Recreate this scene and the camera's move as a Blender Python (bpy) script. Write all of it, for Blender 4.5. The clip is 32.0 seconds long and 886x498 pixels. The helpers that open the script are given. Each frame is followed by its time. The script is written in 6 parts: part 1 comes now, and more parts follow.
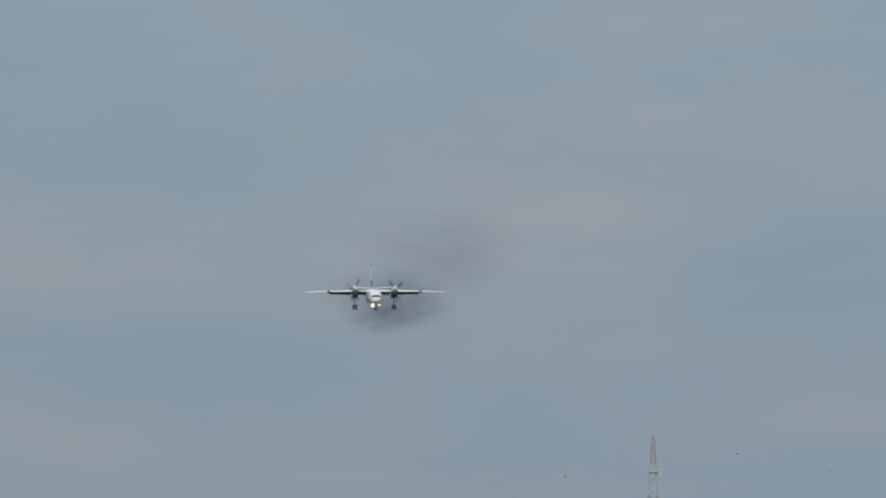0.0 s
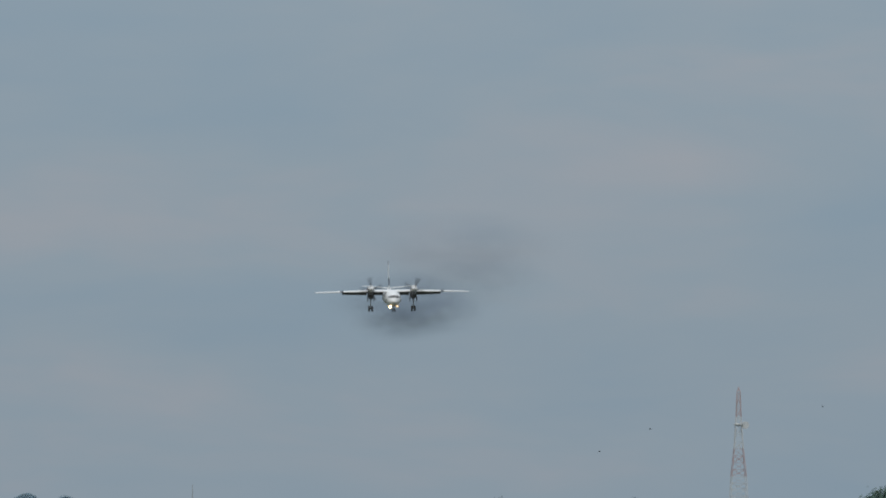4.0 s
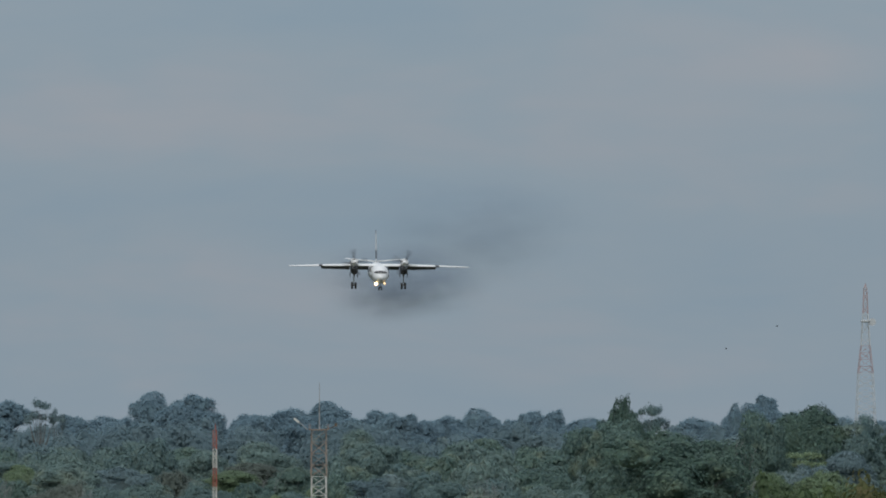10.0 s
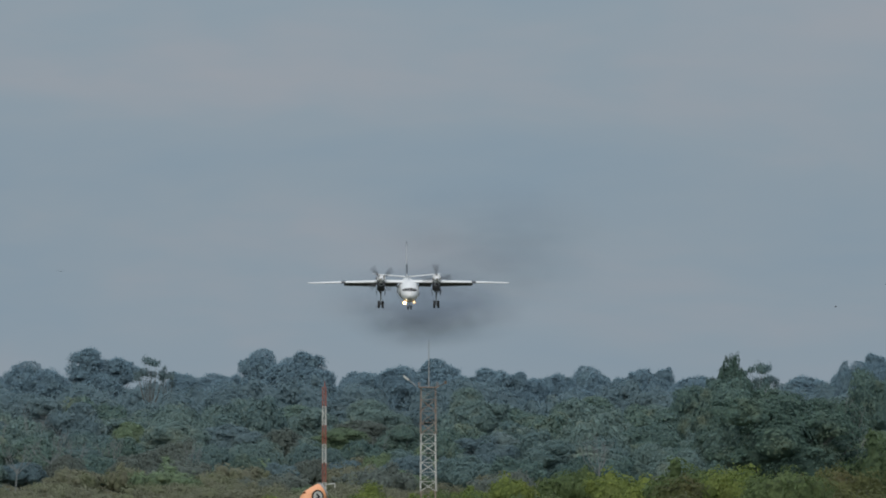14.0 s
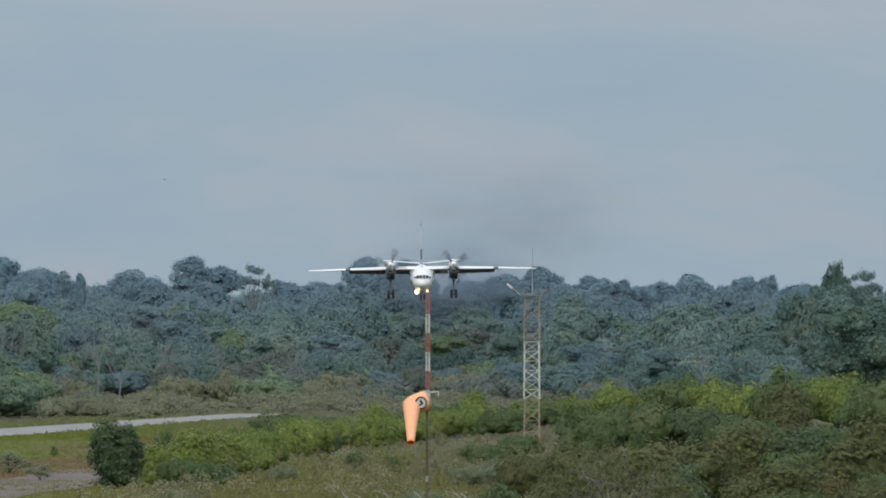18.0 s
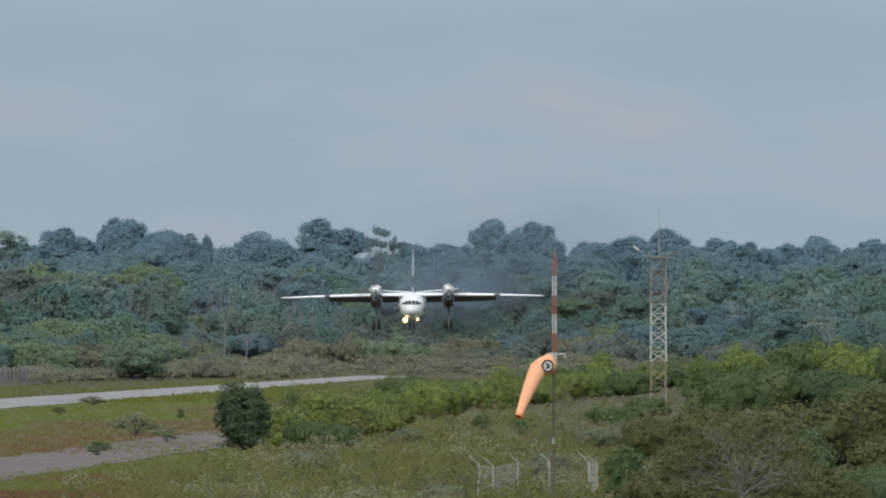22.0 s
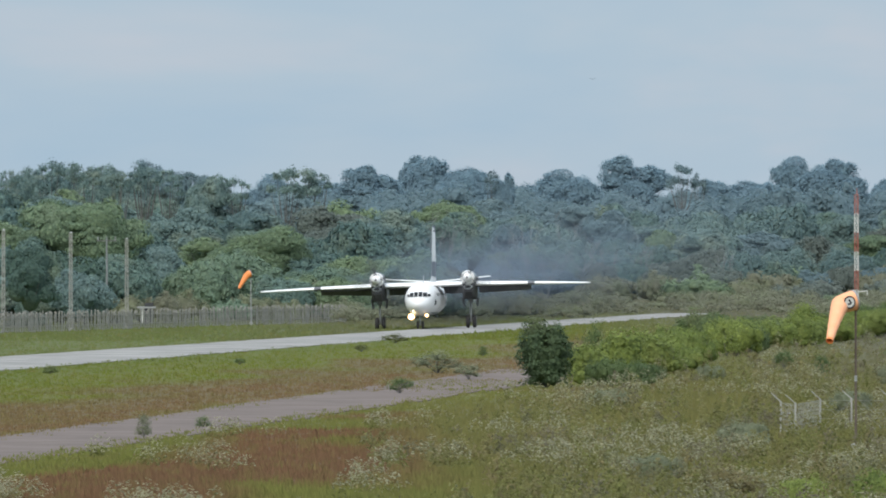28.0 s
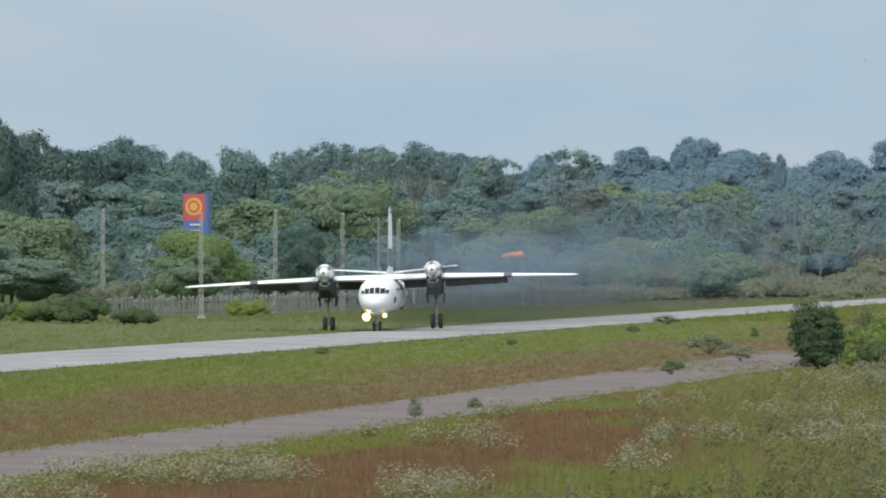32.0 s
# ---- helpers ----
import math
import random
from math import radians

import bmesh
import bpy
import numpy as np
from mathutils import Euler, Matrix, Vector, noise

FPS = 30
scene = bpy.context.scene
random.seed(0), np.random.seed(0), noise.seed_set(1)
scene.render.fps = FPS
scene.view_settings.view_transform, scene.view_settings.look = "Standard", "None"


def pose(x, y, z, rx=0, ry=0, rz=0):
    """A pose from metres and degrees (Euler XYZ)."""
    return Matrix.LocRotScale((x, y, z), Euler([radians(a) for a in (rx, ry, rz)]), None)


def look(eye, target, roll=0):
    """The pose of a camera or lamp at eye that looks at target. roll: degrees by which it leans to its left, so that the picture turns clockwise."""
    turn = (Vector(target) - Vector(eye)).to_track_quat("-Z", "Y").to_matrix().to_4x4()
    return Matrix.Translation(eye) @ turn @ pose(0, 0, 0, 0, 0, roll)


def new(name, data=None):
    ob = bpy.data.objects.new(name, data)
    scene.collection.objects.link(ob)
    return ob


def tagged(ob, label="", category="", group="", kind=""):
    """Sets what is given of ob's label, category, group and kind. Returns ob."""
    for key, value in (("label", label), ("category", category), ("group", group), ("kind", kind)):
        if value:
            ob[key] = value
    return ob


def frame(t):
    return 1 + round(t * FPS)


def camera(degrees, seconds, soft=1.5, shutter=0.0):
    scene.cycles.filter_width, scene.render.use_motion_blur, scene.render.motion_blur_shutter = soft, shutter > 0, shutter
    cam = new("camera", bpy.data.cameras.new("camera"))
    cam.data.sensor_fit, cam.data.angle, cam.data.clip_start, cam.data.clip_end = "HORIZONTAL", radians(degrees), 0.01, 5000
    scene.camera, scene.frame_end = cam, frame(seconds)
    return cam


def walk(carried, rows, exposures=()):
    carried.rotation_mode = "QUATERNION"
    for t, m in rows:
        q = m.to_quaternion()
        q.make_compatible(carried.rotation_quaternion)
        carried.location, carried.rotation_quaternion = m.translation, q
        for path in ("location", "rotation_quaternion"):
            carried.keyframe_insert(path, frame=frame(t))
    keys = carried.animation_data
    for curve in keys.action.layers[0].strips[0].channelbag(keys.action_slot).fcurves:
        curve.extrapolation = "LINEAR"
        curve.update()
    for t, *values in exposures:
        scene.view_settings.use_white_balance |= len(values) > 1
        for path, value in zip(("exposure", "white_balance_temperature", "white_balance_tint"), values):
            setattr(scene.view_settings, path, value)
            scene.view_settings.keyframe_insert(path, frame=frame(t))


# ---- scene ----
SECONDS = 32.0
EYE = (0.0, 0.0, 9.6)
cam = camera(4.489, SECONDS, soft=1.85, shutter=0.4)

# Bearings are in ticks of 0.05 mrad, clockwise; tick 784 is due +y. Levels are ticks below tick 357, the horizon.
TICK = 1 / 20000.0


def site(u, d, z=0.0):
    """The place at bearing u, d metres off, z above the ground."""
    a = (u - 784) * TICK
    return Vector((d * math.sin(a), d * math.cos(a), z))


def far_of(v):
    """How far off the ground lies at the level v."""
    return EYE[2] / ((v - 357) * TICK)


def rise(v, d):
    """The height at the level v, d metres off."""
    return EYE[2] - (v - 357) * TICK * d


def aim(u, v, lean):
    p = site(784 + u, 1000)
    return look(EYE, (p.x, p.y, EYE[2] - (84 + v) * TICK * 1000), lean)


walk(cam, [
    (0, aim(1991, -714, 0.00)), (0.5, aim(2038, -680, -0.00)), (1, aim(2037, -671, 0.00)), (1.5, aim(2014, -709, -0.00)),
    (2, aim(1904, -769, 0.00)), (2.5, aim(1838, -776, -0.00)), (4.5, aim(1839, -587, 0.05)), (5, aim(1826, -576, 0.06)),
    (5.5, aim(1802, -553, 0.05)), (6, aim(1763, -515, 0.08)), (6.5, aim(1749, -493, 0.03)), (7, aim(1755, -472, -0.03)),
    (7.5, aim(1737, -568, -0.04)), (8, aim(1715, -577, -0.00)), (8.5, aim(1686, -562, -0.01)), (9, aim(1645, -514, -0.01)),
    (9.5, aim(1624, -477, -0.04)), (10, aim(1616, -448, -0.05)), (10.5, aim(1604, -422, -0.04)), (11, aim(1563, -392, -0.04)),
    (11.5, aim(1516, -373, -0.03)), (12, aim(1485, -332, -0.02)), (12.5, aim(1483, -332, -0.02)), (13, aim(1472, -351, -0.00)),
    (13.5, aim(1443, -364, 0.03)), (14, aim(1422, -373, 0.03)), (14.5, aim(1436, -334, 0.03)), (16.5, aim(1313, -215, 0.03)),
    (17, aim(1251, -212, 0.05)), (17.5, aim(1236, -215, 0.02)), (18, aim(1239, -210, -0.01)), (18.5, aim(1235, -208, -0.03)),
    (19, aim(1228, -208, -0.04)), (19.5, aim(1192, -189, -0.03)), (20, aim(1140, -174, -0.03)), (20.5, aim(1109, -182, -0.03)),
    (21, aim(1089, -177, -0.02)), (21.5, aim(1060, -158, -0.01)), (22, aim(1015, -143, 0.01)), (22.5, aim(951, -118, 0.02)),
    (23, aim(880, -105, 0.05)), (23.5, aim(842, -84, 0.04)), (24, aim(847, -77, 0.04)), (24.5, aim(859, -37, 0.01)),
    (25, aim(829, -37, -0.00)), (25.5, aim(669, -118, -0.03)), (26, aim(589, -122, -0.02)), (26.5, aim(546, -89, -0.02)),
    (28.5, aim(441, -32, -0.07)), (29, aim(377, -42, -0.03)), (29.5, aim(325, -37, 0.02)), (30, aim(309, -42, -0.03)),
    (30.5, aim(268, -60, 0.02)), (31, aim(182, -56, 0.05)), (31.5, aim(88, -25, 0.03)), (32, aim(-0, -0, 0.00))
], exposures=((0, -0.33), (13, -0.35), (14.5, -0.30), (17, 0.10), (18.5, 0.08), (20, 0.09), (22, 0.09), (23, 0.24), (24, 0.33), (25, 0.43), (26, 0.48), (32, 0.48)))

# ---- sky and sun ----
world = bpy.data.worlds.new("overcast_sky")
scene.world = world
world.use_nodes = True
SUN_ELEVATION, SUN_TURN = radians(42), radians(200)


def build_sky():
    nt = world.node_tree
    n, l = nt.nodes, nt.links
    n.clear()
    co = n.new("ShaderNodeTexCoord")
    out = n.new("ShaderNodeOutputWorld")
    bg = n.new("ShaderNodeBackground")
    sky = n.new("ShaderNodeTexSky")
    sky.sky_type, sky.sun_disc, sky.sun_elevation, sky.sun_rotation = "NISHITA", False, SUN_ELEVATION, SUN_TURN
    dim = n.new("ShaderNodeVectorMath")
    dim.operation = "SCALE"
    dim.inputs[3].default_value = 0.045
    l.new(sky.outputs[0], dim.inputs[0])
    # cloud banks, long and flat
    mp = n.new("ShaderNodeMapping")
    mp.inputs["Scale"].default_value = (22, 22, 80)
    l.new(co.outputs["Generated"], mp.inputs[0])
    banks = n.new("ShaderNodeTexNoise")
    banks.inputs["Scale"].default_value, banks.inputs["Detail"].default_value = 1.0, 4
    banks.inputs["Roughness"].default_value, banks.inputs["Distortion"].default_value = 0.55, 0.25
    l.new(mp.outputs[0], banks.inputs["Vector"])
    ramp = n.new("ShaderNodeValToRGB")
    e = ramp.color_ramp.elements
    e[0].position, e[0].color = 0.28, (0.222, 0.303, 0.380, 1)
    e[1].position, e[1].color = 0.74, (0.308, 0.334, 0.378, 1)
    m = e.new(0.5)
    m.color = (0.252, 0.318, 0.380, 1)
    l.new(banks.outputs["Fac"], ramp.inputs[0])
    # the cloud deck brightens overhead
    sep = n.new("ShaderNodeSeparateXYZ")
    l.new(co.outputs["Generated"], sep.inputs[0])
    up = n.new("ShaderNodeMapRange")
    up.inputs["From Min"].default_value, up.inputs["From Max"].default_value = 0.02, 0.9
    up.inputs["To Min"].default_value, up.inputs["To Max"].default_value = 1.30, 3.4
    l.new(sep.outputs[2], up.inputs["Value"])
    # and is whiter there
    high, pale = n.new("ShaderNodeMapRange"), n.new("ShaderNodeMix")
    high.inputs["From Min"].default_value, high.inputs["From Max"].default_value = 0.06, 0.5
    l.new(sep.outputs[2], high.inputs["Value"])
    pale.data_type = "RGBA"
    pale.inputs["B"].default_value = (0.296, 0.330, 0.362, 1)
    l.new(high.outputs[0], pale.inputs["Factor"])
    l.new(ramp.outputs[0], pale.inputs["A"])
    deck = n.new("ShaderNodeVectorMath")
    deck.operation = "SCALE"
    l.new(pale.outputs["Result"], deck.inputs[0])
    l.new(up.outputs[0], deck.inputs[3])
    mix = n.new("ShaderNodeMix")
    mix.data_type = "RGBA"
    mix.inputs["Factor"].default_value = 0.10
    l.new(deck.outputs[0], mix.inputs["A"])
    l.new(dim.outputs[0], mix.inputs["B"])
    l.new(mix.outputs["Result"], bg.inputs[0])
    bg.inputs[1].default_value = 1.0
    l.new(bg.outputs[0], out.inputs[0])


build_sky()
sun = new("sun", bpy.data.lights.new("sun", "SUN"))
sun.data.energy, sun.data.angle, sun.data.color = 1.5, radians(25), (1.0, 0.95, 0.86)
sun.matrix_world = look((-60, -170, 165), (0, 0, 0))

# ---- materials ----


def material(name, color, rough=0.7, metal=0.0, spec=0.4):
    m = bpy.data.materials.new(name)
    m.use_nodes = True
    b = m.node_tree.nodes["Principled BSDF"]
    b.inputs["Base Color"].default_value = (*color, 1)
    b.inputs["Roughness"].default_value, b.inputs["Metallic"].default_value = rough, metal
    b.inputs["Specular IOR Level"].default_value = spec
    return m


def worn(name, color, other, scale=1.0, rough=0.6, metal=0.0, bump=0.02, fine=None, lo=0.35, hi=0.7):
    """A surface of two tones in patches at two scales, with fine relief."""
    m = material(name, color, rough, metal)
    n, l = m.node_tree.nodes, m.node_tree.links
    b = n["Principled BSDF"]
    co = n.new("ShaderNodeTexCoord")
    a, c = n.new("ShaderNodeTexNoise"), n.new("ShaderNodeTexNoise")
    a.inputs["Scale"].default_value, a.inputs["Detail"].default_value = scale, 5
    c.inputs["Scale"].default_value, c.inputs["Detail"].default_value = (fine or scale * 9), 3
    add = n.new("ShaderNodeMath")
    add.operation = "MULTIPLY_ADD"
    add.inputs[1].default_value = 0.45
    rng = n.new("ShaderNodeMapRange")
    rng.inputs["From Min"].default_value, rng.inputs["From Max"].default_value = lo + 0.2, hi + 0.25
    mix = n.new("ShaderNodeMix")
    mix.data_type = "RGBA"
    mix.inputs["A"].default_value, mix.inputs["B"].default_value = (*color, 1), (*other, 1)
    bp = n.new("ShaderNodeBump")
    bp.inputs["Strength"].default_value, bp.inputs["Distance"].default_value = 0.5, bump
    for t in (a, c):
        l.new(co.outputs["Object"], t.inputs["Vector"])
    l.new(c.outputs["Fac"], add.inputs[0])
    l.new(a.outputs["Fac"], add.inputs[2])
    l.new(add.outputs[0], rng.inputs["Value"])
    l.new(rng.outputs[0], mix.inputs["Factor"])
    l.new(mix.outputs["Result"], b.inputs["Base Color"])
    l.new(c.outputs["Fac"], bp.inputs["Height"])
    l.new(bp.outputs[0], b.inputs["Normal"])
    return m


def leafy(name, dark, light, odd, share=0.12, rough=0.6, grain=2.2, deep=0.3, thin=0.45):
    """Foliage: every clump has its own tone between dark and light, every plant leans its own way, some clumps are odd."""
    m = material(name, dark, rough, 0, 0.25)
    n, l = m.node_tree.nodes, m.node_tree.links
    b = n["Principled BSDF"]
    geo, info = n.new("ShaderNodeNewGeometry"), n.new("ShaderNodeObjectInfo")
    mix, mix2 = n.new("ShaderNodeMix"), n.new("ShaderNodeMix")
    mix.data_type = mix2.data_type = "RGBA"
    mix.inputs["A"].default_value, mix.inputs["B"].default_value = (*dark, 1), (*light, 1)
    mix2.inputs["B"].default_value = (*odd, 1)
    avg = n.new("ShaderNodeMath")
    avg.operation = "MULTIPLY_ADD"
    avg.inputs[1].default_value = 0.6
    half = n.new("ShaderNodeMath")
    half.operation = "MULTIPLY"
    half.inputs[1].default_value = 0.4
    l.new(info.outputs["Random"], half.inputs[0])
    l.new(geo.outputs["Random Per Island"], avg.inputs[0])
    l.new(half.outputs[0], avg.inputs[2])
    l.new(avg.outputs[0], mix.inputs["Factor"])
    ns = n.new("ShaderNodeTexNoise")
    ns.inputs["Scale"].default_value = 0.22
    l.new(geo.outputs["Position"], ns.inputs["Vector"])
    cut = n.new("ShaderNodeMapRange")
    cut.inputs["From Min"].default_value, cut.inputs["From Max"].default_value = 0.62 - share * 0.5, 0.8 - share * 0.5
    l.new(ns.outputs["Fac"], cut.inputs["Value"])
    l.new(cut.outputs[0], mix2.inputs["Factor"])
    l.new(mix.outputs["Result"], mix2.inputs["A"])
    fleck, hsv, tone = n.new("ShaderNodeTexNoise"), n.new("ShaderNodeHueSaturation"), n.new("ShaderNodeMapRange")
    fleck.inputs["Scale"].default_value, fleck.inputs["Detail"].default_value = grain, 5
    fleck.inputs["Roughness"].default_value = 0.7
    l.new(geo.outputs["Position"], fleck.inputs["Vector"])
    tone.inputs["From Min"].default_value, tone.inputs["From Max"].default_value = 0.32, 0.68
    tone.inputs["To Min"].default_value, tone.inputs["To Max"].default_value = 1 - deep, 1 + deep
    l.new(fleck.outputs["Fac"], tone.inputs["Value"])
    l.new(tone.outputs[0], hsv.inputs["Value"])
    l.new(mix2.outputs["Result"], hsv.inputs["Color"])
    l.new(hsv.outputs[0], b.inputs["Base Color"])
    through_leaf, both = n.new("ShaderNodeBsdfTranslucent"), n.new("ShaderNodeMixShader")
    both.inputs[0].default_value = thin
    l.new(hsv.outputs[0], through_leaf.inputs[0])
    l.new(b.outputs[0], both.inputs[1])
    l.new(through_leaf.outputs[0], both.inputs[2])
    l.new(both.outputs[0], n["Material Output"].inputs["Surface"])
    return m


RUN = radians(8.3)
ALONG, ACROSS = Vector((math.sin(RUN), math.cos(RUN), 0)), Vector((math.cos(RUN), -math.sin(RUN), 0))


def meadow(name, gain=1.0):
    """Grass land in strips beside the runway: fresh green, reddish dry grass, olive, broken up by patches."""
    m = material(name, (0.08, 0.1, 0.03), 0.85, 0, 0.15)
    n, l = m.node_tree.nodes, m.node_tree.links
    b = n["Principled BSDF"]
    geo = n.new("ShaderNodeNewGeometry")
    dot = n.new("ShaderNodeVectorMath")
    dot.operation = "DOT_PRODUCT"
    dot.inputs[1].default_value = ACROSS
    l.new(geo.outputs["Position"], dot.inputs[0])
    rot = n.new("ShaderNodeMapping")
    rot.inputs["Rotation"].default_value = (0, 0, RUN)
    rot.inputs["Scale"].default_value = (1, 0.22, 1)
    l.new(geo.outputs["Position"], rot.inputs[0])
    big, mid = n.new("ShaderNodeTexNoise"), n.new("ShaderNodeTexNoise")
    big.inputs["Scale"].default_value, big.inputs["Detail"].default_value = 0.11, 6
    mid.inputs["Scale"].default_value, mid.inputs["Detail"].default_value = 0.9, 4
    for t in (big, mid):
        l.new(rot.outputs[0], t.inputs["Vector"])
    wob = n.new("ShaderNodeMath")
    wob.operation = "MULTIPLY_ADD"
    wob.inputs[1].default_value = 34.0
    l.new(big.outputs["Fac"], wob.inputs[0])
    l.new(dot.outputs["Value"], wob.inputs[2])
    where = n.new("ShaderNodeMapRange")
    where.inputs["From Min"].default_value, where.inputs["From Max"].default_value = -160 + 17, -30 + 17
    l.new(wob.outputs[0], where.inputs["Value"])
    ramp = n.new("ShaderNodeValToRGB")
    e = ramp.color_ramp.elements
    stops = ((0.0, (0.138, 0.142, 0.102)), (0.20, (0.152, 0.150, 0.102)), (0.33, (0.128, 0.166, 0.030)), (0.46, (0.150, 0.176, 0.030)),
             (0.51, (0.172, 0.140, 0.060)), (0.58, (0.188, 0.122, 0.062)), (0.63, (0.165, 0.162, 0.048)), (0.70, (0.155, 0.172, 0.040)),
             (0.735, (0.180, 0.100, 0.054)), (0.81, (0.172, 0.100, 0.054)), (0.84, (0.162, 0.172, 0.044)), (1.0, (0.145, 0.165, 0.046)))
    while len(e) < len(stops):
        e.new(0.5)
    for k, (p, c) in enumerate(stops):
        e[k].position, e[k].color = p, (*[x * gain for x in c], 1)
    l.new(where.outputs[0], ramp.inputs[0])
    patch = n.new("ShaderNodeMix")
    patch.data_type = "RGBA"
    patch.inputs["B"].default_value = (0.190 * gain, 0.172 * gain, 0.058 * gain, 1)
    pr = n.new("ShaderNodeMapRange")
    pr.inputs["From Min"].default_value, pr.inputs["From Max"].default_value = 0.48, 0.72
    pr.inputs["To Max"].default_value = 0.7
    l.new(mid.outputs["Fac"], pr.inputs["Value"])
    l.new(pr.outputs[0], patch.inputs["Factor"])
    # rough ground east of the bare patch is olive, with no red grass
    axes, east, near, both = n.new("ShaderNodeSeparateXYZ"), n.new("ShaderNodeMapRange"), n.new("ShaderNodeMapRange"), n.new("ShaderNodeMath")
    l.new(geo.outputs["Position"], axes.inputs[0])
    east.inputs["From Min"].default_value, east.inputs["From Max"].default_value = 8.0, 12.5
    l.new(axes.outputs["X"], east.inputs["Value"])
    near.inputs["From Min"].default_value, near.inputs["From Max"].default_value = -72, -67
    l.new(dot.outputs["Value"], near.inputs["Value"])
    both.operation = "MULTIPLY"
    l.new(east.outputs[0], both.inputs[0])
    l.new(near.outputs[0], both.inputs[1])
    rough_land = n.new("ShaderNodeMix")
    rough_land.data_type = "RGBA"
    rough_land.inputs["B"].default_value = (0.162 * gain, 0.160 * gain, 0.052 * gain, 1)
    l.new(both.outputs[0], rough_land.inputs["Factor"])
    l.new(ramp.outputs[0], rough_land.inputs["A"])
    # before the paling fence the grass is fresh, further east it turns grey
    west, beyond, lush = n.new("ShaderNodeMapRange"), n.new("ShaderNodeMapRange"), n.new("ShaderNodeMath")
    west.inputs["From Min"].default_value, west.inputs["From Max"].default_value = 24.0, 4.0
    l.new(axes.outputs["X"], west.inputs["Value"])
    beyond.inputs["From Min"].default_value, beyond.inputs["From Max"].default_value = -122, -127
    l.new(dot.outputs["Value"], beyond.inputs["Value"])
    lush.operation = "MULTIPLY"
    l.new(west.outputs[0], lush.inputs[0])
    l.new(beyond.outputs[0], lush.inputs[1])
    fresh = n.new("ShaderNodeMix")
    fresh.data_type = "RGBA"
    fresh.inputs["B"].default_value = (0.142 * gain, 0.178 * gain, 0.056 * gain, 1)
    l.new(lush.outputs[0], fresh.inputs["Factor"])
    l.new(rough_land.outputs["Result"], fresh.inputs["A"])
    # towards the far end of the runway the grass is dry and grey
    dry, grey = n.new("ShaderNodeMapRange"), n.new("ShaderNodeMix")
    dry.inputs["From Min"].default_value, dry.inputs["From Max"].default_value = 34.0, 56.0
    l.new(axes.outputs["X"], dry.inputs["Value"])
    grey.data_type = "RGBA"
    grey.inputs["B"].default_value = (0.156 * gain, 0.156 * gain, 0.104 * gain, 1)
    l.new(dry.outputs[0], grey.inputs["Factor"])
    l.new(fresh.outputs["Result"], grey.inputs["A"])
    l.new(grey.outputs["Result"], patch.inputs["A"])
    hsv = n.new("ShaderNodeHueSaturation")
    vr = n.new("ShaderNodeMapRange")
    vr.inputs["To Min"].default_value, vr.inputs["To Max"].default_value = 0.86, 1.10
    l.new(geo.outputs["Random Per Island"], vr.inputs["Value"])
    l.new(vr.outputs[0], hsv.inputs["Value"])
    l.new(patch.outputs["Result"], hsv.inputs["Color"])
    l.new(hsv.outputs[0], b.inputs["Base Color"])
    return m


GRASS = meadow("meadow_grass", 0.87)
SOIL = meadow("meadow_soil", 0.66)
# radio tower's red and white, paled in the colour to stand for haze
HAZED_RED = worn("hazed_red_paint", (0.42, 0.30, 0.30), (0.39, 0.31, 0.31), 0.4, 0.7, 0, 0.003)
HAZED_WHITE = worn("hazed_white_paint", (0.54, 0.565, 0.58), (0.48, 0.505, 0.52), 0.4, 0.7, 0, 0.003)
ASPHALT = worn("pale_worn_asphalt", (0.325, 0.318, 0.305), (0.19, 0.188, 0.182), 0.16, 0.8, 0, 0.01, 0.9)
OLD_ASPHALT = worn("old_purple_grey_asphalt", (0.185, 0.152, 0.140), (0.130, 0.110, 0.100), 0.2, 0.9, 0, 0.01, 1.4)
WHITE = worn("white_aircraft_paint", (0.86, 0.86, 0.86), (0.74, 0.745, 0.75), 0.35, 0.32, 0, 0.002)
GREY = worn("grey_wing_paint", (0.30, 0.31, 0.33), (0.22, 0.23, 0.25), 0.5, 0.45, 0, 0.002)
# dark parts of the aircraft; also colours the shade sheet below the wings
DARK = worn("dark_paint_and_wing_shade", (0.055, 0.058, 0.065), (0.03, 0.03, 0.034), 1.2, 0.6, 0, 0.003)
FLAP_PAINT = worn("dark_grey_flap_paint", (0.115, 0.122, 0.138), (0.065, 0.07, 0.08), 1.0, 0.55, 0, 0.003)
METAL = worn("bare_metal", (0.62, 0.63, 0.65), (0.45, 0.46, 0.48), 1.5, 0.32, 0.9, 0.002)
RUBBER = worn("black_rubber", (0.025, 0.025, 0.027), (0.05, 0.048, 0.046), 3, 0.85, 0, 0.003)
GLASS = material("dark_cockpit_glass", (0.012, 0.014, 0.018), 0.12, 0, 0.15)
BLUE = worn("dark_blue_livery_paint", (0.03, 0.045, 0.10), (0.02, 0.03, 0.07), 1, 0.35, 0, 0.002)
FIN_GREY = worn("slate_grey_livery_paint", (0.13, 0.15, 0.19), (0.09, 0.105, 0.14), 1, 0.4, 0, 0.002)
BARK = worn("grey_brown_bark", (0.148, 0.152, 0.146), (0.098, 0.098, 0.094), 1.2, 0.9, 0, 0.03)
PALE_BARK = worn("pale_bark", (0.25, 0.268, 0.27), (0.17, 0.182, 0.184), 1.2, 0.9, 0, 0.03)
DRY_BARK = worn("dry_grey_brown_bark", (0.27, 0.25, 0.22), (0.18, 0.165, 0.145), 1.2, 0.9, 0, 0.03)
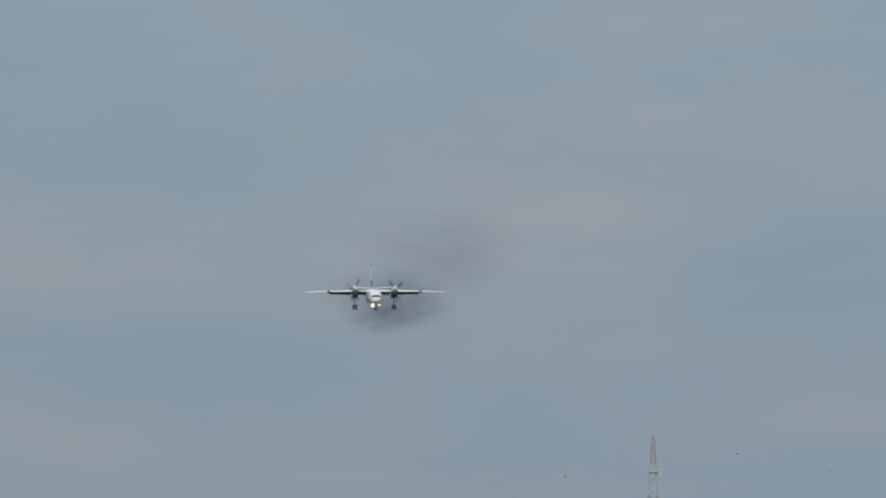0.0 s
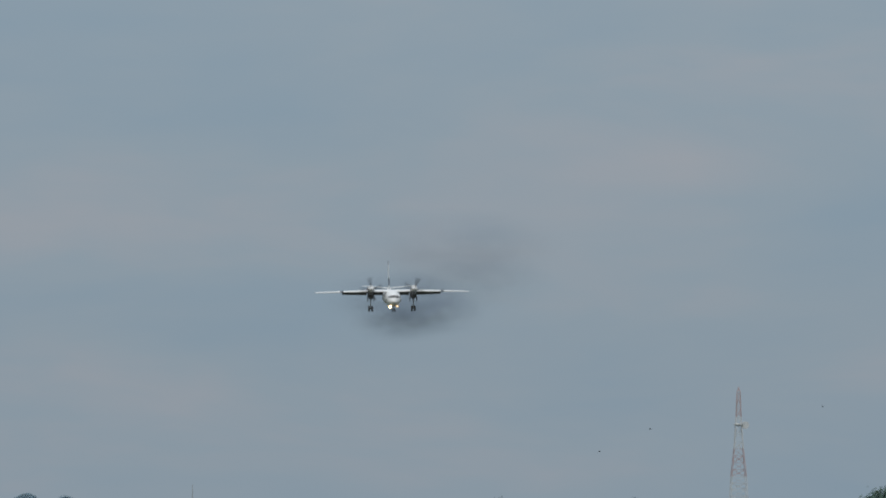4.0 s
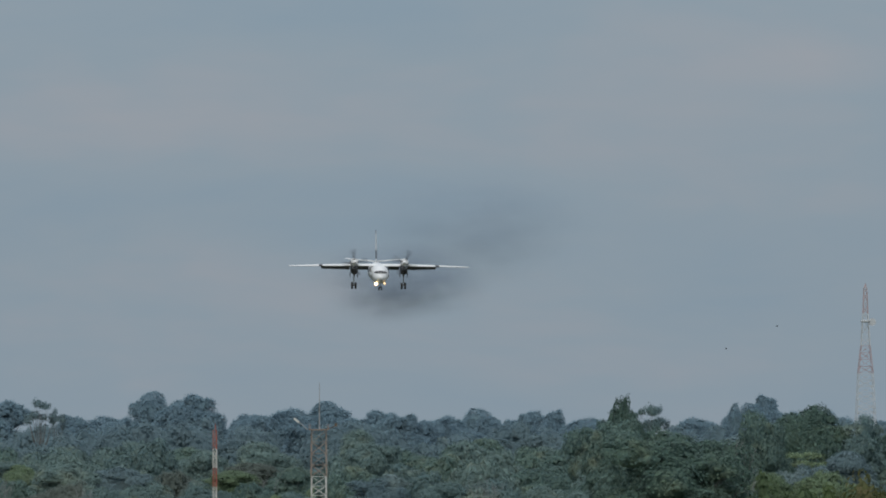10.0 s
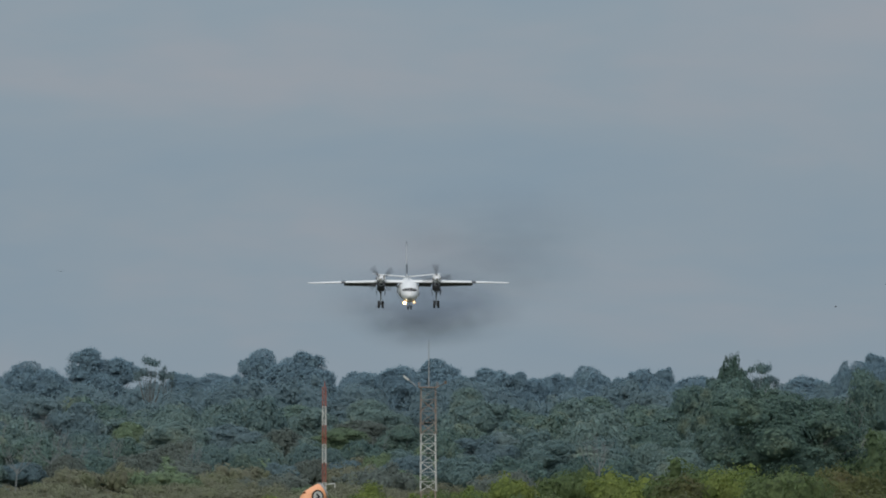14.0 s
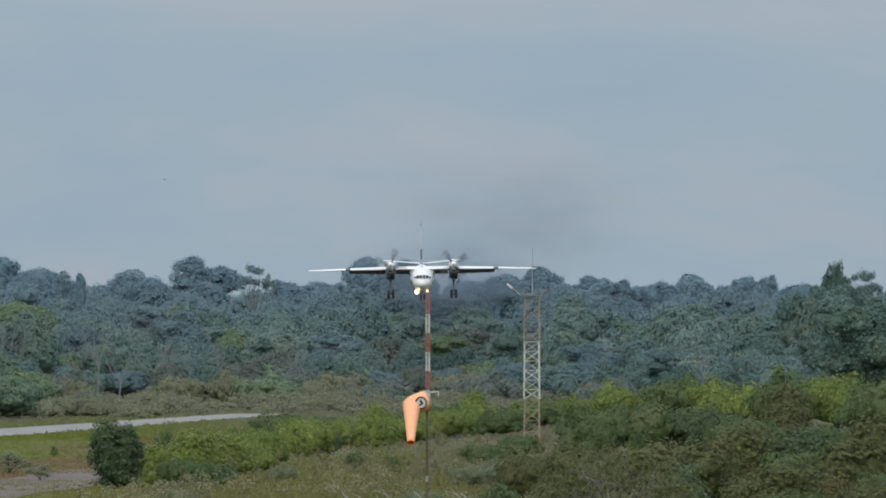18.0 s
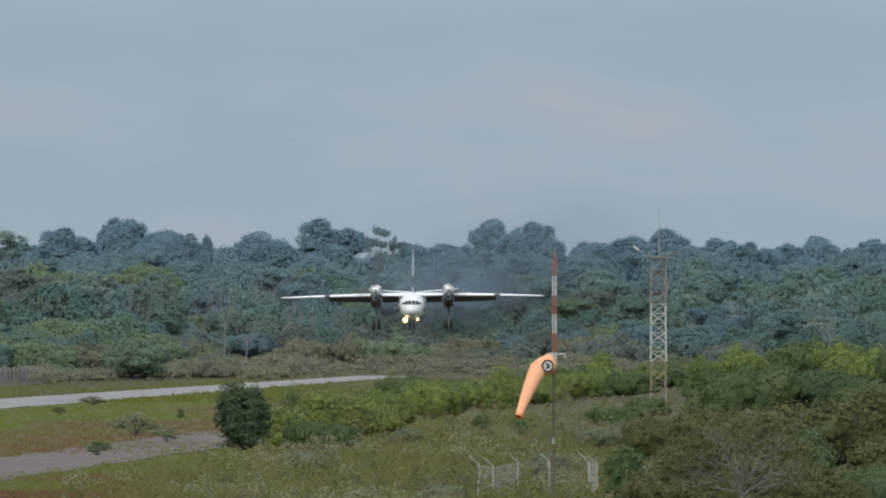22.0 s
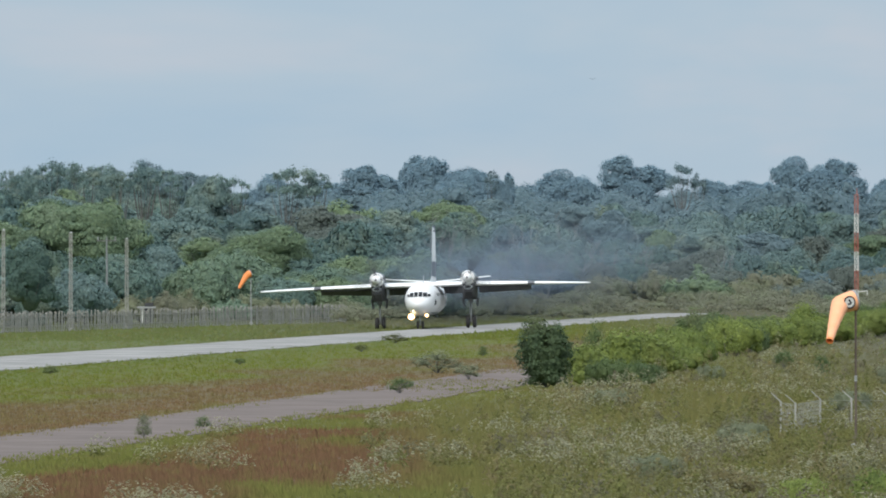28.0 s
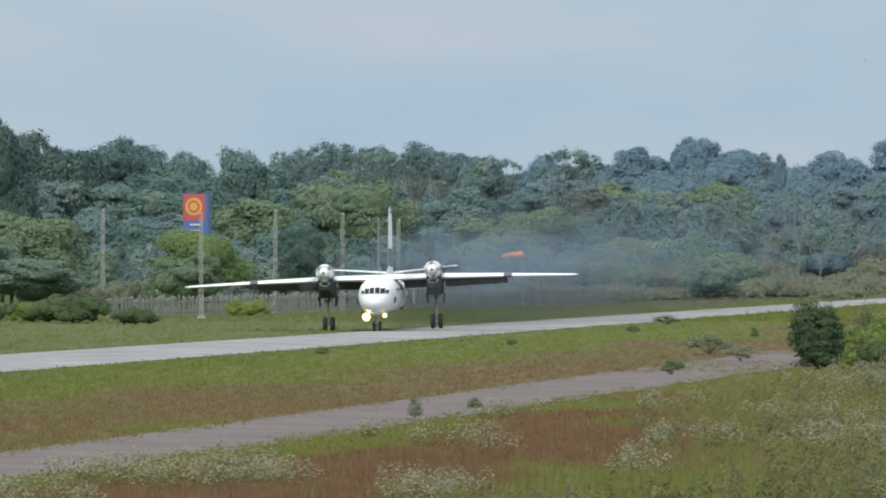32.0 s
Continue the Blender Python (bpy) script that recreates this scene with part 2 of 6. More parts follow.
CONCRETE = worn("weathered_concrete", (0.40, 0.40, 0.38), (0.28, 0.28, 0.26), 0.8, 0.9, 0, 0.01)
PALING = worn("weathered_palings", (0.31, 0.305, 0.28), (0.21, 0.21, 0.19), 1.5, 0.9, 0, 0.01)
RED = worn("faded_red_paint", (0.38, 0.115, 0.085), (0.32, 0.15, 0.12), 1.3, 0.6, 0, 0.003)
OFFWHITE = worn("weathered_white_paint", (0.66, 0.66, 0.63), (0.50, 0.50, 0.47), 1.3, 0.6, 0, 0.003)
RUST = worn("rusty_painted_steel", (0.26, 0.16, 0.11), (0.34, 0.27, 0.22), 1.5, 0.8, 0, 0.004)
FADED_RUST = worn("faded_rusty_paint", (0.30, 0.225, 0.18), (0.36, 0.31, 0.27), 1.5, 0.8, 0, 0.004)
POLE_RUST = worn("dark_rusty_steel", (0.10, 0.075, 0.06), (0.17, 0.14, 0.11), 1.5, 0.8, 0, 0.004)
GALV = worn("galvanised_steel", (0.42, 0.43, 0.43), (0.32, 0.33, 0.33), 2, 0.5, 0.5, 0.002)
ORANGE = worn("orange_nylon", (0.88, 0.30, 0.09), (0.80, 0.24, 0.06), 1.5, 0.6, 0, 0.01)
PALE_ORANGE = worn("sun_faded_orange_nylon", (0.93, 0.46, 0.26), (0.90, 0.40, 0.20), 1.5, 0.6, 0, 0.01)
BLACK = material("black_print", (0.02, 0.02, 0.022), 0.6)
SIGN_RED = worn("red_sign_face", (0.48, 0.10, 0.10), (0.42, 0.10, 0.10), 1.5, 0.45)
SIGN_BLUE = worn("blue_sign_face", (0.09, 0.16, 0.38), (0.08, 0.14, 0.33), 1.5, 0.45)
SIGN_YELLOW = worn("yellow_sign_face", (0.68, 0.36, 0.08), (0.60, 0.32, 0.08), 1.5, 0.45)
LEAF_NEAR = leafy("dark_bush_leaves", (0.084, 0.132, 0.056), (0.155, 0.212, 0.084), (0.185, 0.220, 0.100), grain=5, deep=0.36)
LEAF_DARK = leafy("deep_green_bush_leaves", (0.072, 0.118, 0.060), (0.128, 0.182, 0.084), (0.14, 0.17, 0.08), grain=5, deep=0.35)
LEAF_BRIGHT = leafy("fresh_green_leaves", (0.122, 0.178, 0.052), (0.310, 0.365, 0.096), (0.255, 0.292, 0.092), grain=4, deep=0.42)
LEAF_LIME = leafy("pale_lime_leaves", (0.165, 0.250, 0.100), (0.300, 0.390, 0.150), (0.28, 0.34, 0.13), grain=3)
LEAF_OLIVE = leafy("olive_brown_leaves", (0.098, 0.118, 0.046), (0.165, 0.176, 0.070), (0.178, 0.158, 0.074), grain=4, deep=0.35)
# haze is mixed into this green: dark clumps blued, light ones left greener
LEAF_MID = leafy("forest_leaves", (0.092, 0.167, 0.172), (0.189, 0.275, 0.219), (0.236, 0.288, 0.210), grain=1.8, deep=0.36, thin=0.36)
LEAF_YELLOW = leafy("yellow_green_leaves", (0.133, 0.202, 0.131), (0.235, 0.313, 0.173), (0.208, 0.272, 0.180), grain=1.8, deep=0.36, thin=0.36)
LEAF_DRY = leafy("dry_grey_leaves", (0.142, 0.180, 0.164), (0.206, 0.244, 0.214), (0.202, 0.223, 0.196), grain=1.8)
SCRUB = leafy("dry_grey_brown_scrub", (0.200, 0.210, 0.145), (0.255, 0.260, 0.185), (0.24, 0.265, 0.16), 0.3, grain=1.8, deep=0.2)
PALE_SHRUB = leafy("pale_grey_green_leaves", (0.185, 0.215, 0.130), (0.255, 0.280, 0.180), (0.24, 0.24, 0.16), grain=4)
# skyline leaves: paled and blued to carry the distance haze in the colour
LEAF_HAZE_FAR = leafy("haze_blued_far_leaves", (0.226, 0.338, 0.406), (0.266, 0.386, 0.452), (0.252, 0.370, 0.420), grain=2.2, deep=0.26, thin=0.5)
# the dark clumps of these two greens also hold a blue haze tint
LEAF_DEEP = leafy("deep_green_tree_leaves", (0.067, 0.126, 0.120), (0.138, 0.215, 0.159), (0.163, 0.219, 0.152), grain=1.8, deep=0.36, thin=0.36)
LEAF_THICKET = leafy("mid_green_thicket_leaves", (0.127, 0.207, 0.168), (0.231, 0.316, 0.203), (0.244, 0.306, 0.200), grain=1.8, deep=0.36, thin=0.36)
# haze put into the leaf colour for trees further back: bluer, then paler
LEAF_HAZE_TINT = leafy("haze_tinted_forest_leaves", (0.114, 0.193, 0.209), (0.213, 0.300, 0.268), (0.270, 0.332, 0.271), grain=1.6, deep=0.30, thin=0.36)
LEAF_HAZE_PALE = leafy("haze_paled_forest_leaves", (0.129, 0.205, 0.241), (0.199, 0.284, 0.300), (0.272, 0.353, 0.343), grain=1.4, deep=0.22, thin=0.36)
# haze goes into this leaf colour too, for the low woodland band
LEAF_HAZY = leafy("haze_blued_woodland_leaves", (0.168, 0.250, 0.284), (0.195, 0.282, 0.314), (0.205, 0.290, 0.306), grain=1.2, deep=0.2, thin=0.5)
STRAW = leafy("grey_flowering_weeds", (0.152, 0.162, 0.055), (0.214, 0.213, 0.081), (0.233, 0.198, 0.097), 0.35, grain=1.1, deep=0.5)
DRY_WEED = leafy("dry_brown_weeds", (0.162, 0.149, 0.097), (0.222, 0.197, 0.130), (0.185, 0.191, 0.097), 0.35, grain=1.1, deep=0.45)
WEED = leafy("yellow_green_weeds", (0.141, 0.153, 0.048), (0.193, 0.201, 0.064), (0.188, 0.172, 0.073), 0.35, grain=0.9, deep=0.45)
FLOWER = leafy("pale_flower_plumes", (0.280, 0.278, 0.175), (0.380, 0.370, 0.250), (0.32, 0.305, 0.19))


def glow(name, color, power):
    m = bpy.data.materials.new(name)
    m.use_nodes = True
    b = m.node_tree.nodes["Principled BSDF"]
    b.inputs["Base Color"].default_value = (*color, 1)
    b.inputs["Emission Color"].default_value = (*color, 1)
    b.inputs["Emission Strength"].default_value = power
    return m


DIM_LIT = glow("dimmer_landing_lamp", (1.0, 0.80, 0.52), 2.6)
LIT = glow("lit_landing_lamp", (1.0, 0.80, 0.50), 18)
# emission of the ring added round each lamp to imitate its warm flare
WARM_LIT = glow("lamp_flare_glow", (1.0, 0.62, 0.26), 2.4)


def smoky(name, thick, tone=(0.10, 0.115, 0.14)):
    """Thin dark smoke: densest along the core of the puff, broken by noise, gone at its rim."""
    m = bpy.data.materials.new(name)
    m.use_nodes = True
    n, l = m.node_tree.nodes, m.node_tree.links
    n.clear()
    out, mix = n.new("ShaderNodeOutputMaterial"), n.new("ShaderNodeMixShader")
    clear, soot = n.new("ShaderNodeBsdfTransparent"), n.new("ShaderNodeBsdfDiffuse")
    soot.inputs[0].default_value = (*tone, 1)
    co = n.new("ShaderNodeTexCoord")
    flat = n.new("ShaderNodeVectorMath")
    flat.operation = "MULTIPLY"
    flat.inputs[1].default_value = (1, 0, 1)
    ln = n.new("ShaderNodeVectorMath")
    ln.operation = "LENGTH"
    r = n.new("ShaderNodeMapRange")
    r.interpolation_type = "SMOOTHERSTEP"
    r.inputs["From Min"].default_value, r.inputs["From Max"].default_value = 0.95, 0.0
    ns = n.new("ShaderNodeTexNoise")
    ns.inputs["Scale"].default_value, ns.inputs["Detail"].default_value = 1.6, 3
    nr = n.new("ShaderNodeMapRange")
    nr.inputs["From Min"].default_value, nr.inputs["From Max"].default_value = 0.3, 0.75
    nr.inputs["To Min"].default_value, nr.inputs["To Max"].default_value = 0.35 * thick, thick
    mul = n.new("ShaderNodeMath")
    mul.operation = "MULTIPLY"
    l.new(co.outputs["Object"], flat.inputs[0])
    l.new(flat.outputs[0], ln.inputs[0])
    l.new(ln.outputs["Value"], r.inputs["Value"])
    l.new(co.outputs["Object"], ns.inputs["Vector"])
    l.new(ns.outputs["Fac"], nr.inputs["Value"])
    l.new(r.outputs[0], mul.inputs[0])
    l.new(nr.outputs[0], mul.inputs[1])
    l.new(mul.outputs[0], mix.inputs[0])
    l.new(clear.outputs[0], mix.inputs[1])
    l.new(soot.outputs[0], mix.inputs[2])
    l.new(mix.outputs[0], out.inputs[0])
    return m


SMOKE = smoky("thin_exhaust_smoke", 0.62, (0.125, 0.160, 0.215))
THIN_SMOKE = smoky("spent_exhaust_smoke", 0.26, (0.135, 0.175, 0.230))
for road in (ASPHALT, OLD_ASPHALT):
    road.node_tree.nodes["Principled BSDF"].inputs["Specular IOR Level"].default_value = 0.08

# ---- mesh tools ----


class Build:
    """Gathers the faces of one mesh."""

    def __init__(self):
        self.v, self.f = [], []

    def box(self, c, s, m=None):
        k = len(self.v)
        for x in (-0.5, 0.5):
            for y in (-0.5, 0.5):
                for z in (-0.5, 0.5):
                    p = Vector((x * s[0], y * s[1], z * s[2]))
                    self.v.append(tuple(Vector(c) + (m @ p if m else p)))
        for q in ((0, 1, 3, 2), (4, 6, 7, 5), (0, 4, 5, 1), (2, 3, 7, 6), (0, 2, 6, 4), (1, 5, 7, 3)):
            self.f.append(tuple(k + i for i in q))
        return self

    def loft(self, rings, caps=True):
        k, n = len(self.v), len(rings[0])
        for r in rings:
            self.v.extend(tuple(p) for p in r)
        for i in range(len(rings) - 1):
            for j in range(n):
                a, b = k + i * n + j, k + i * n + (j + 1) % n
                self.f.append((a, b, b + n, a + n))
        if caps:
            self.f.append(tuple(k + j for j in range(n))[::-1])
            self.f.append(tuple(k + (len(rings) - 1) * n + j for j in range(n)))
        return self

    def tube(self, p, q, r, r2=None, n=6):
        p, q = Vector(p), Vector(q)
        d = (q - p).normalized()
        a = d.orthogonal().normalized()
        b = d.cross(a)
        r2 = r if r2 is None else r2
        ring = lambda o, s: [o + (a * math.cos(t) + b * math.sin(t)) * s for t in (2 * math.pi * i / n for i in range(n))]
        return self.loft([ring(p, r), ring(q, r2)])

    def lathe(self, profile, c=(0, 0, 0), axis="y", n=20):
        """profile: (way along the axis, radius)."""
        rings = []
        for h, r in profile:
            ring = []
            for i in range(n):
                t = 2 * math.pi * i / n
                x, y = r * math.cos(t), r * math.sin(t)
                ring.append({"y": (c[0] + x, c[1] + h, c[2] + y), "x": (c[0] + h, c[1] + x, c[2] + y), "z": (c[0] + x, c[1] + y, c[2] + h)}[axis])
            rings.append(ring)
        return self.loft(rings)

    def mesh(self, name, smooth=False):
        me = bpy.data.meshes.new(name)
        me.from_pydata(self.v, [], self.f)
        bm = bmesh.new()
        bm.from_mesh(me)
        bmesh.ops.recalc_face_normals(bm, faces=bm.faces)
        bm.to_mesh(me)
        bm.free()
        if smooth:
            me.polygons.foreach_set("use_smooth", [True] * len(me.polygons))
            me.set_sharp_from_angle(angle=radians(40))
        return me


def part(name, shape, mat, parent=None, label="", smooth=False):
    """One mesh object, under its thing if it has one."""
    me = shape.mesh(name, smooth) if isinstance(shape, Build) else shape
    if mat and not me.materials:
        me.materials.append(mat)
    ob = new(name, me)
    ob.parent = parent
    return tagged(ob, label)


def thing(name, m, label, category, group=""):
    ob = new(name)
    ob.matrix_world = m if isinstance(m, Matrix) else Matrix.Translation(m)
    return tagged(ob, label, category, group)


def leaf_mesh(name, at, out, size, rng, droop=0.25, slim=0.62, cores=None, jitter=0.55, swell=None):
    """Small folded leaf clumps: centres, outward ways, sizes; swell: the rounded mass's own normals, for soft shading."""
    k = len(at)
    out = out + rng.normal(0, jitter, (k, 3))
    out /= np.linalg.norm(out, axis=1)[:, None] + 1e-9
    a = np.cross(out, rng.normal(0, 1, (k, 3)))
    a /= np.linalg.norm(a, axis=1)[:, None] + 1e-9
    b = np.cross(out, a)
    s = (size * rng.uniform(0.6, 1.3, k))[:, None]
    v = np.empty((k, 4, 3))
    v[:, 0] = at - a * s * 0.5
    v[:, 1] = at - b * s * 0.5 * slim - out * s * droop
    v[:, 2] = at + a * s * 0.5
    v[:, 3] = at + b * s * 0.5 * slim - out * s * droop
    i = np.arange(k)[:, None] * 4
    tri = np.concatenate([i + [0, 1, 2], i + [0, 2, 3]], axis=1).reshape(-1, 3)
    v = v.reshape(-1, 3)
    normals = None if swell is None else np.repeat(swell, 4, axis=0)
    if cores is None:
        return tri_mesh(name, v, tri, normals)
    tri = np.concatenate([tri, cores[1] + len(v)])
    return tri_mesh(name, np.concatenate([v, cores[0]]), tri, None if normals is None else np.concatenate([normals, cores[2]]))


def tri_mesh(name, v, tri, normals=None):
    me = bpy.data.meshes.new(name)
    me.vertices.add(len(v))
    me.vertices.foreach_set("co", v.reshape(-1))
    me.loops.add(tri.size)
    me.loops.foreach_set("vertex_index", tri.reshape(-1).astype(np.int32))
    me.polygons.add(len(tri))
    me.polygons.foreach_set("loop_start", np.arange(0, tri.size, 3, dtype=np.int32))
    me.polygons.foreach_set("use_smooth", np.full(len(tri), normals is not None))
    me.update(calc_edges=True)
    if normals is not None:
        me.normals_split_custom_set_from_vertices((normals / (np.linalg.norm(normals, axis=1)[:, None] + 1e-9)).tolist())
    return me


def ball(fine):
    bm = bmesh.new()
    bmesh.ops.create_icosphere(bm, subdivisions=fine, radius=1)
    v = np.array([p.co for p in bm.verts])
    f = np.array([[p.index for p in q.verts] for q in bm.faces])
    bm.free()
    return v, f


PUFF, ROUGH_PUFF = ball(2), ball(1)


def billow_mesh(name, lobes, count, leaf, rng, core=0.84, shag=0.25, rough=0.28, lift=0.3, wave=0.20, round_off=1.0):
    """A crown of many rounded masses of leaf (centre, radii), small leaves close over each, some standing off its outline."""
    mid, rad = np.array([l[0] for l in lobes], float), np.array([l[1] for l in lobes], float)
    area = rad[:, 0] * (rad[:, 0] + rad[:, 2])
    which = rng.choice(len(lobes), count * 3, p=area / area.sum())
    d = rng.normal(0, 1, (count * 3, 3))
    d /= np.linalg.norm(d, axis=1)[:, None]
    d[:, 2] = np.where(d[:, 2] < -0.45, -d[:, 2], d[:, 2])
    depth = np.minimum(rad, np.median(rad, axis=0) * 1.15)[which]
    off = rng.normal(0.45 * (core - 0.82), 0.07 + 0.5 * max(0.0, 0.82 - core), count * 3) + np.where(rng.random(count * 3) < shag, rng.uniform(0, 0.30, count * 3), 0)
    p = mid[which] + d * (rad[which] + depth * off[:, None])
    # ragged sprays: the leaf surface swells and sinks in short uneven waves
    waves = rng.normal(0, 1.0, (7, 3)) * np.array([1.5, 1.5, 2.6]) * 11 / (2 * np.abs(mid[:, 0]).max() + 2 * rad[:, 0].mean())
    surge = np.sin(p @ waves.T + rng.uniform(0, 6.28, 7)).sum(axis=1) / 3.0
    p = p + d * depth * (wave * surge)[:, None]
    keep = np.ones(len(p), bool)
    for i in range(len(lobes) if len(lobes) < 120 else 0):
        keep &= (which == i) | ((((p - mid[i]) / (rad[i] * 0.93)) ** 2).sum(axis=1) > 1)
    p, d, which = p[keep][:count], d[keep][:count], which[keep][:count]
    heart = mid.mean(axis=0)
    whole = (p - heart) / (np.abs(p - heart).max(axis=0) + 1e-9)
    swell = d * round_off + whole * 0.45 + np.array([0, 0, lift]) + rng.normal(0, rough, (len(p), 3)) + np.array([0, 0, 0.3]) * surge[keep][:count, None]
    cores = None
    if core > 0:
        cv, cf, cn, base = [], [], [], 0
        common = np.median(rad, axis=0) * 1.15
        for m, r in zip(mid, rad):
            ball_v, ball_f = PUFF if r[0] > common[0] else ROUGH_PUFF
            cv.append(ball_v * (r * core + (r - np.minimum(r, common)) * (1 - core) * (1.0 if core > 0.7 else 0.4)) + m)
            cf.append(ball_f + base)
            cn.append(ball_v * round_off + (m - heart) / (np.abs(mid - heart).max(axis=0) + 1e-9) * 0.45 + np.array([0, 0, lift]))
            base += len(ball_v)
        cores = (np.concatenate(cv), np.concatenate(cf), np.concatenate(cn))
    return leaf_mesh(name, p, d + np.array([0, 0, 0.25]), leaf, rng, 0.12, 0.75, cores, 0.25, swell)


# ---- ground, runway, old taxiway ----
GROUND = Build()
GROUND.v = [(-4600, -900, 0), (4600, -900, 0), (4600, 4800, 0), (-4600, 4800, 0)]
GROUND.f = [(0, 1, 2, 3)]
ground = tagged(part("ground", GROUND, SOIL), "flat grassy airfield ground in green, olive and reddish strips", "ground", kind="structure")


def strip(name, near, far, start, end, top, mat, label, category, seed, skew=0.0):
    """A paved strip along the runway's heading with slightly uneven edges."""
    rng = random.Random(seed)
    b, steps = Build(), 160
    lo = []
    for i in range(steps + 1):
        s = start + (end - start) * i / steps
        n, f = near + rng.uniform(-0.35, 0.35) - (s - 430) * skew, far + rng.uniform(-0.35, 0.35) - (s - 430) * skew
        lo.append([ALONG * s + ACROSS * n, ALONG * s + ACROSS * f])
    for a, c in lo:
        b.v += [(*a[:2], -0.05), (*a[:2], top), (*c[:2], top), (*c[:2], -0.05)]
    for i in range(steps):
        for j in range(3):
            p = i * 4 + j
            b.f.append((p, p + 4, p + 5, p + 1))
    return tagged(part(name, b, mat), label, category, kind="structure")


def near_edge(s):
    return -115.3 + (s - 690) * 0.0091


def far_edge(s):
    return -129.3 + (s - 694) * 0.0262


def runway():
    rng = random.Random(3)
    b, steps = Build(), 200
    for i in range(steps + 1):
        s = -150 + 1300 * i / steps
        near, far = near_edge(s) + rng.uniform(-0.3, 0.3), far_edge(s) + rng.uniform(-0.2, 0.2)
        for c, z in ((near, -0.05), (near, 0.04), ((near + far) / 2, 0.07), (far, 0.04), (far, -0.05)):
            p = ALONG * s + ACROSS * c
            b.v.append((p.x, p.y, z))
    for i in range(steps):
        for j in range(4):
            p = i * 5 + j
            b.f.append((p, p + 5, p + 6, p + 1))
    return tagged(part("runway", b, ASPHALT), "pale grey worn asphalt runway between grass strips", "runway", kind="structure")


runway()
strip("taxiway", -70.8, -79.0, -100, 720, 0.04, OLD_ASPHALT, "old purple-grey asphalt taxiway overgrown at its edges", "taxiway", 4, 0.016)

# ---- the aircraft ----


def ring_y(y, zc, rx, rz, n=28, x=0.0):
    return [(x + rx * math.cos(t), y, zc + rz * math.sin(t)) for t in (2 * math.pi * i / n for i in range(n))]


FOIL = ((0.0, 0.0), (0.03, 0.045), (0.12, 0.085), (0.3, 0.105), (0.6, 0.07), (1.0, 0.006), (0.6, -0.025), (0.3, -0.045), (0.12, -0.045), (0.03, -0.028))


def foil_x(x, y, z, chord, thick=1.0):
    return [(x, y + c * chord, z + h * chord * thick) for c, h in FOIL]


NOSE = ((-5.62, 2.16, 0.04, 0.04), (-5.5, 2.17, 0.34, 0.30), (-5.15, 2.22, 0.66, 0.60), (-4.6, 2.30, 0.95, 0.90), (-3.9, 2.42, 1.18, 1.15), (-3.0, 2.54, 1.32, 1.36), (-1.6, 2.62, 1.42, 1.46))


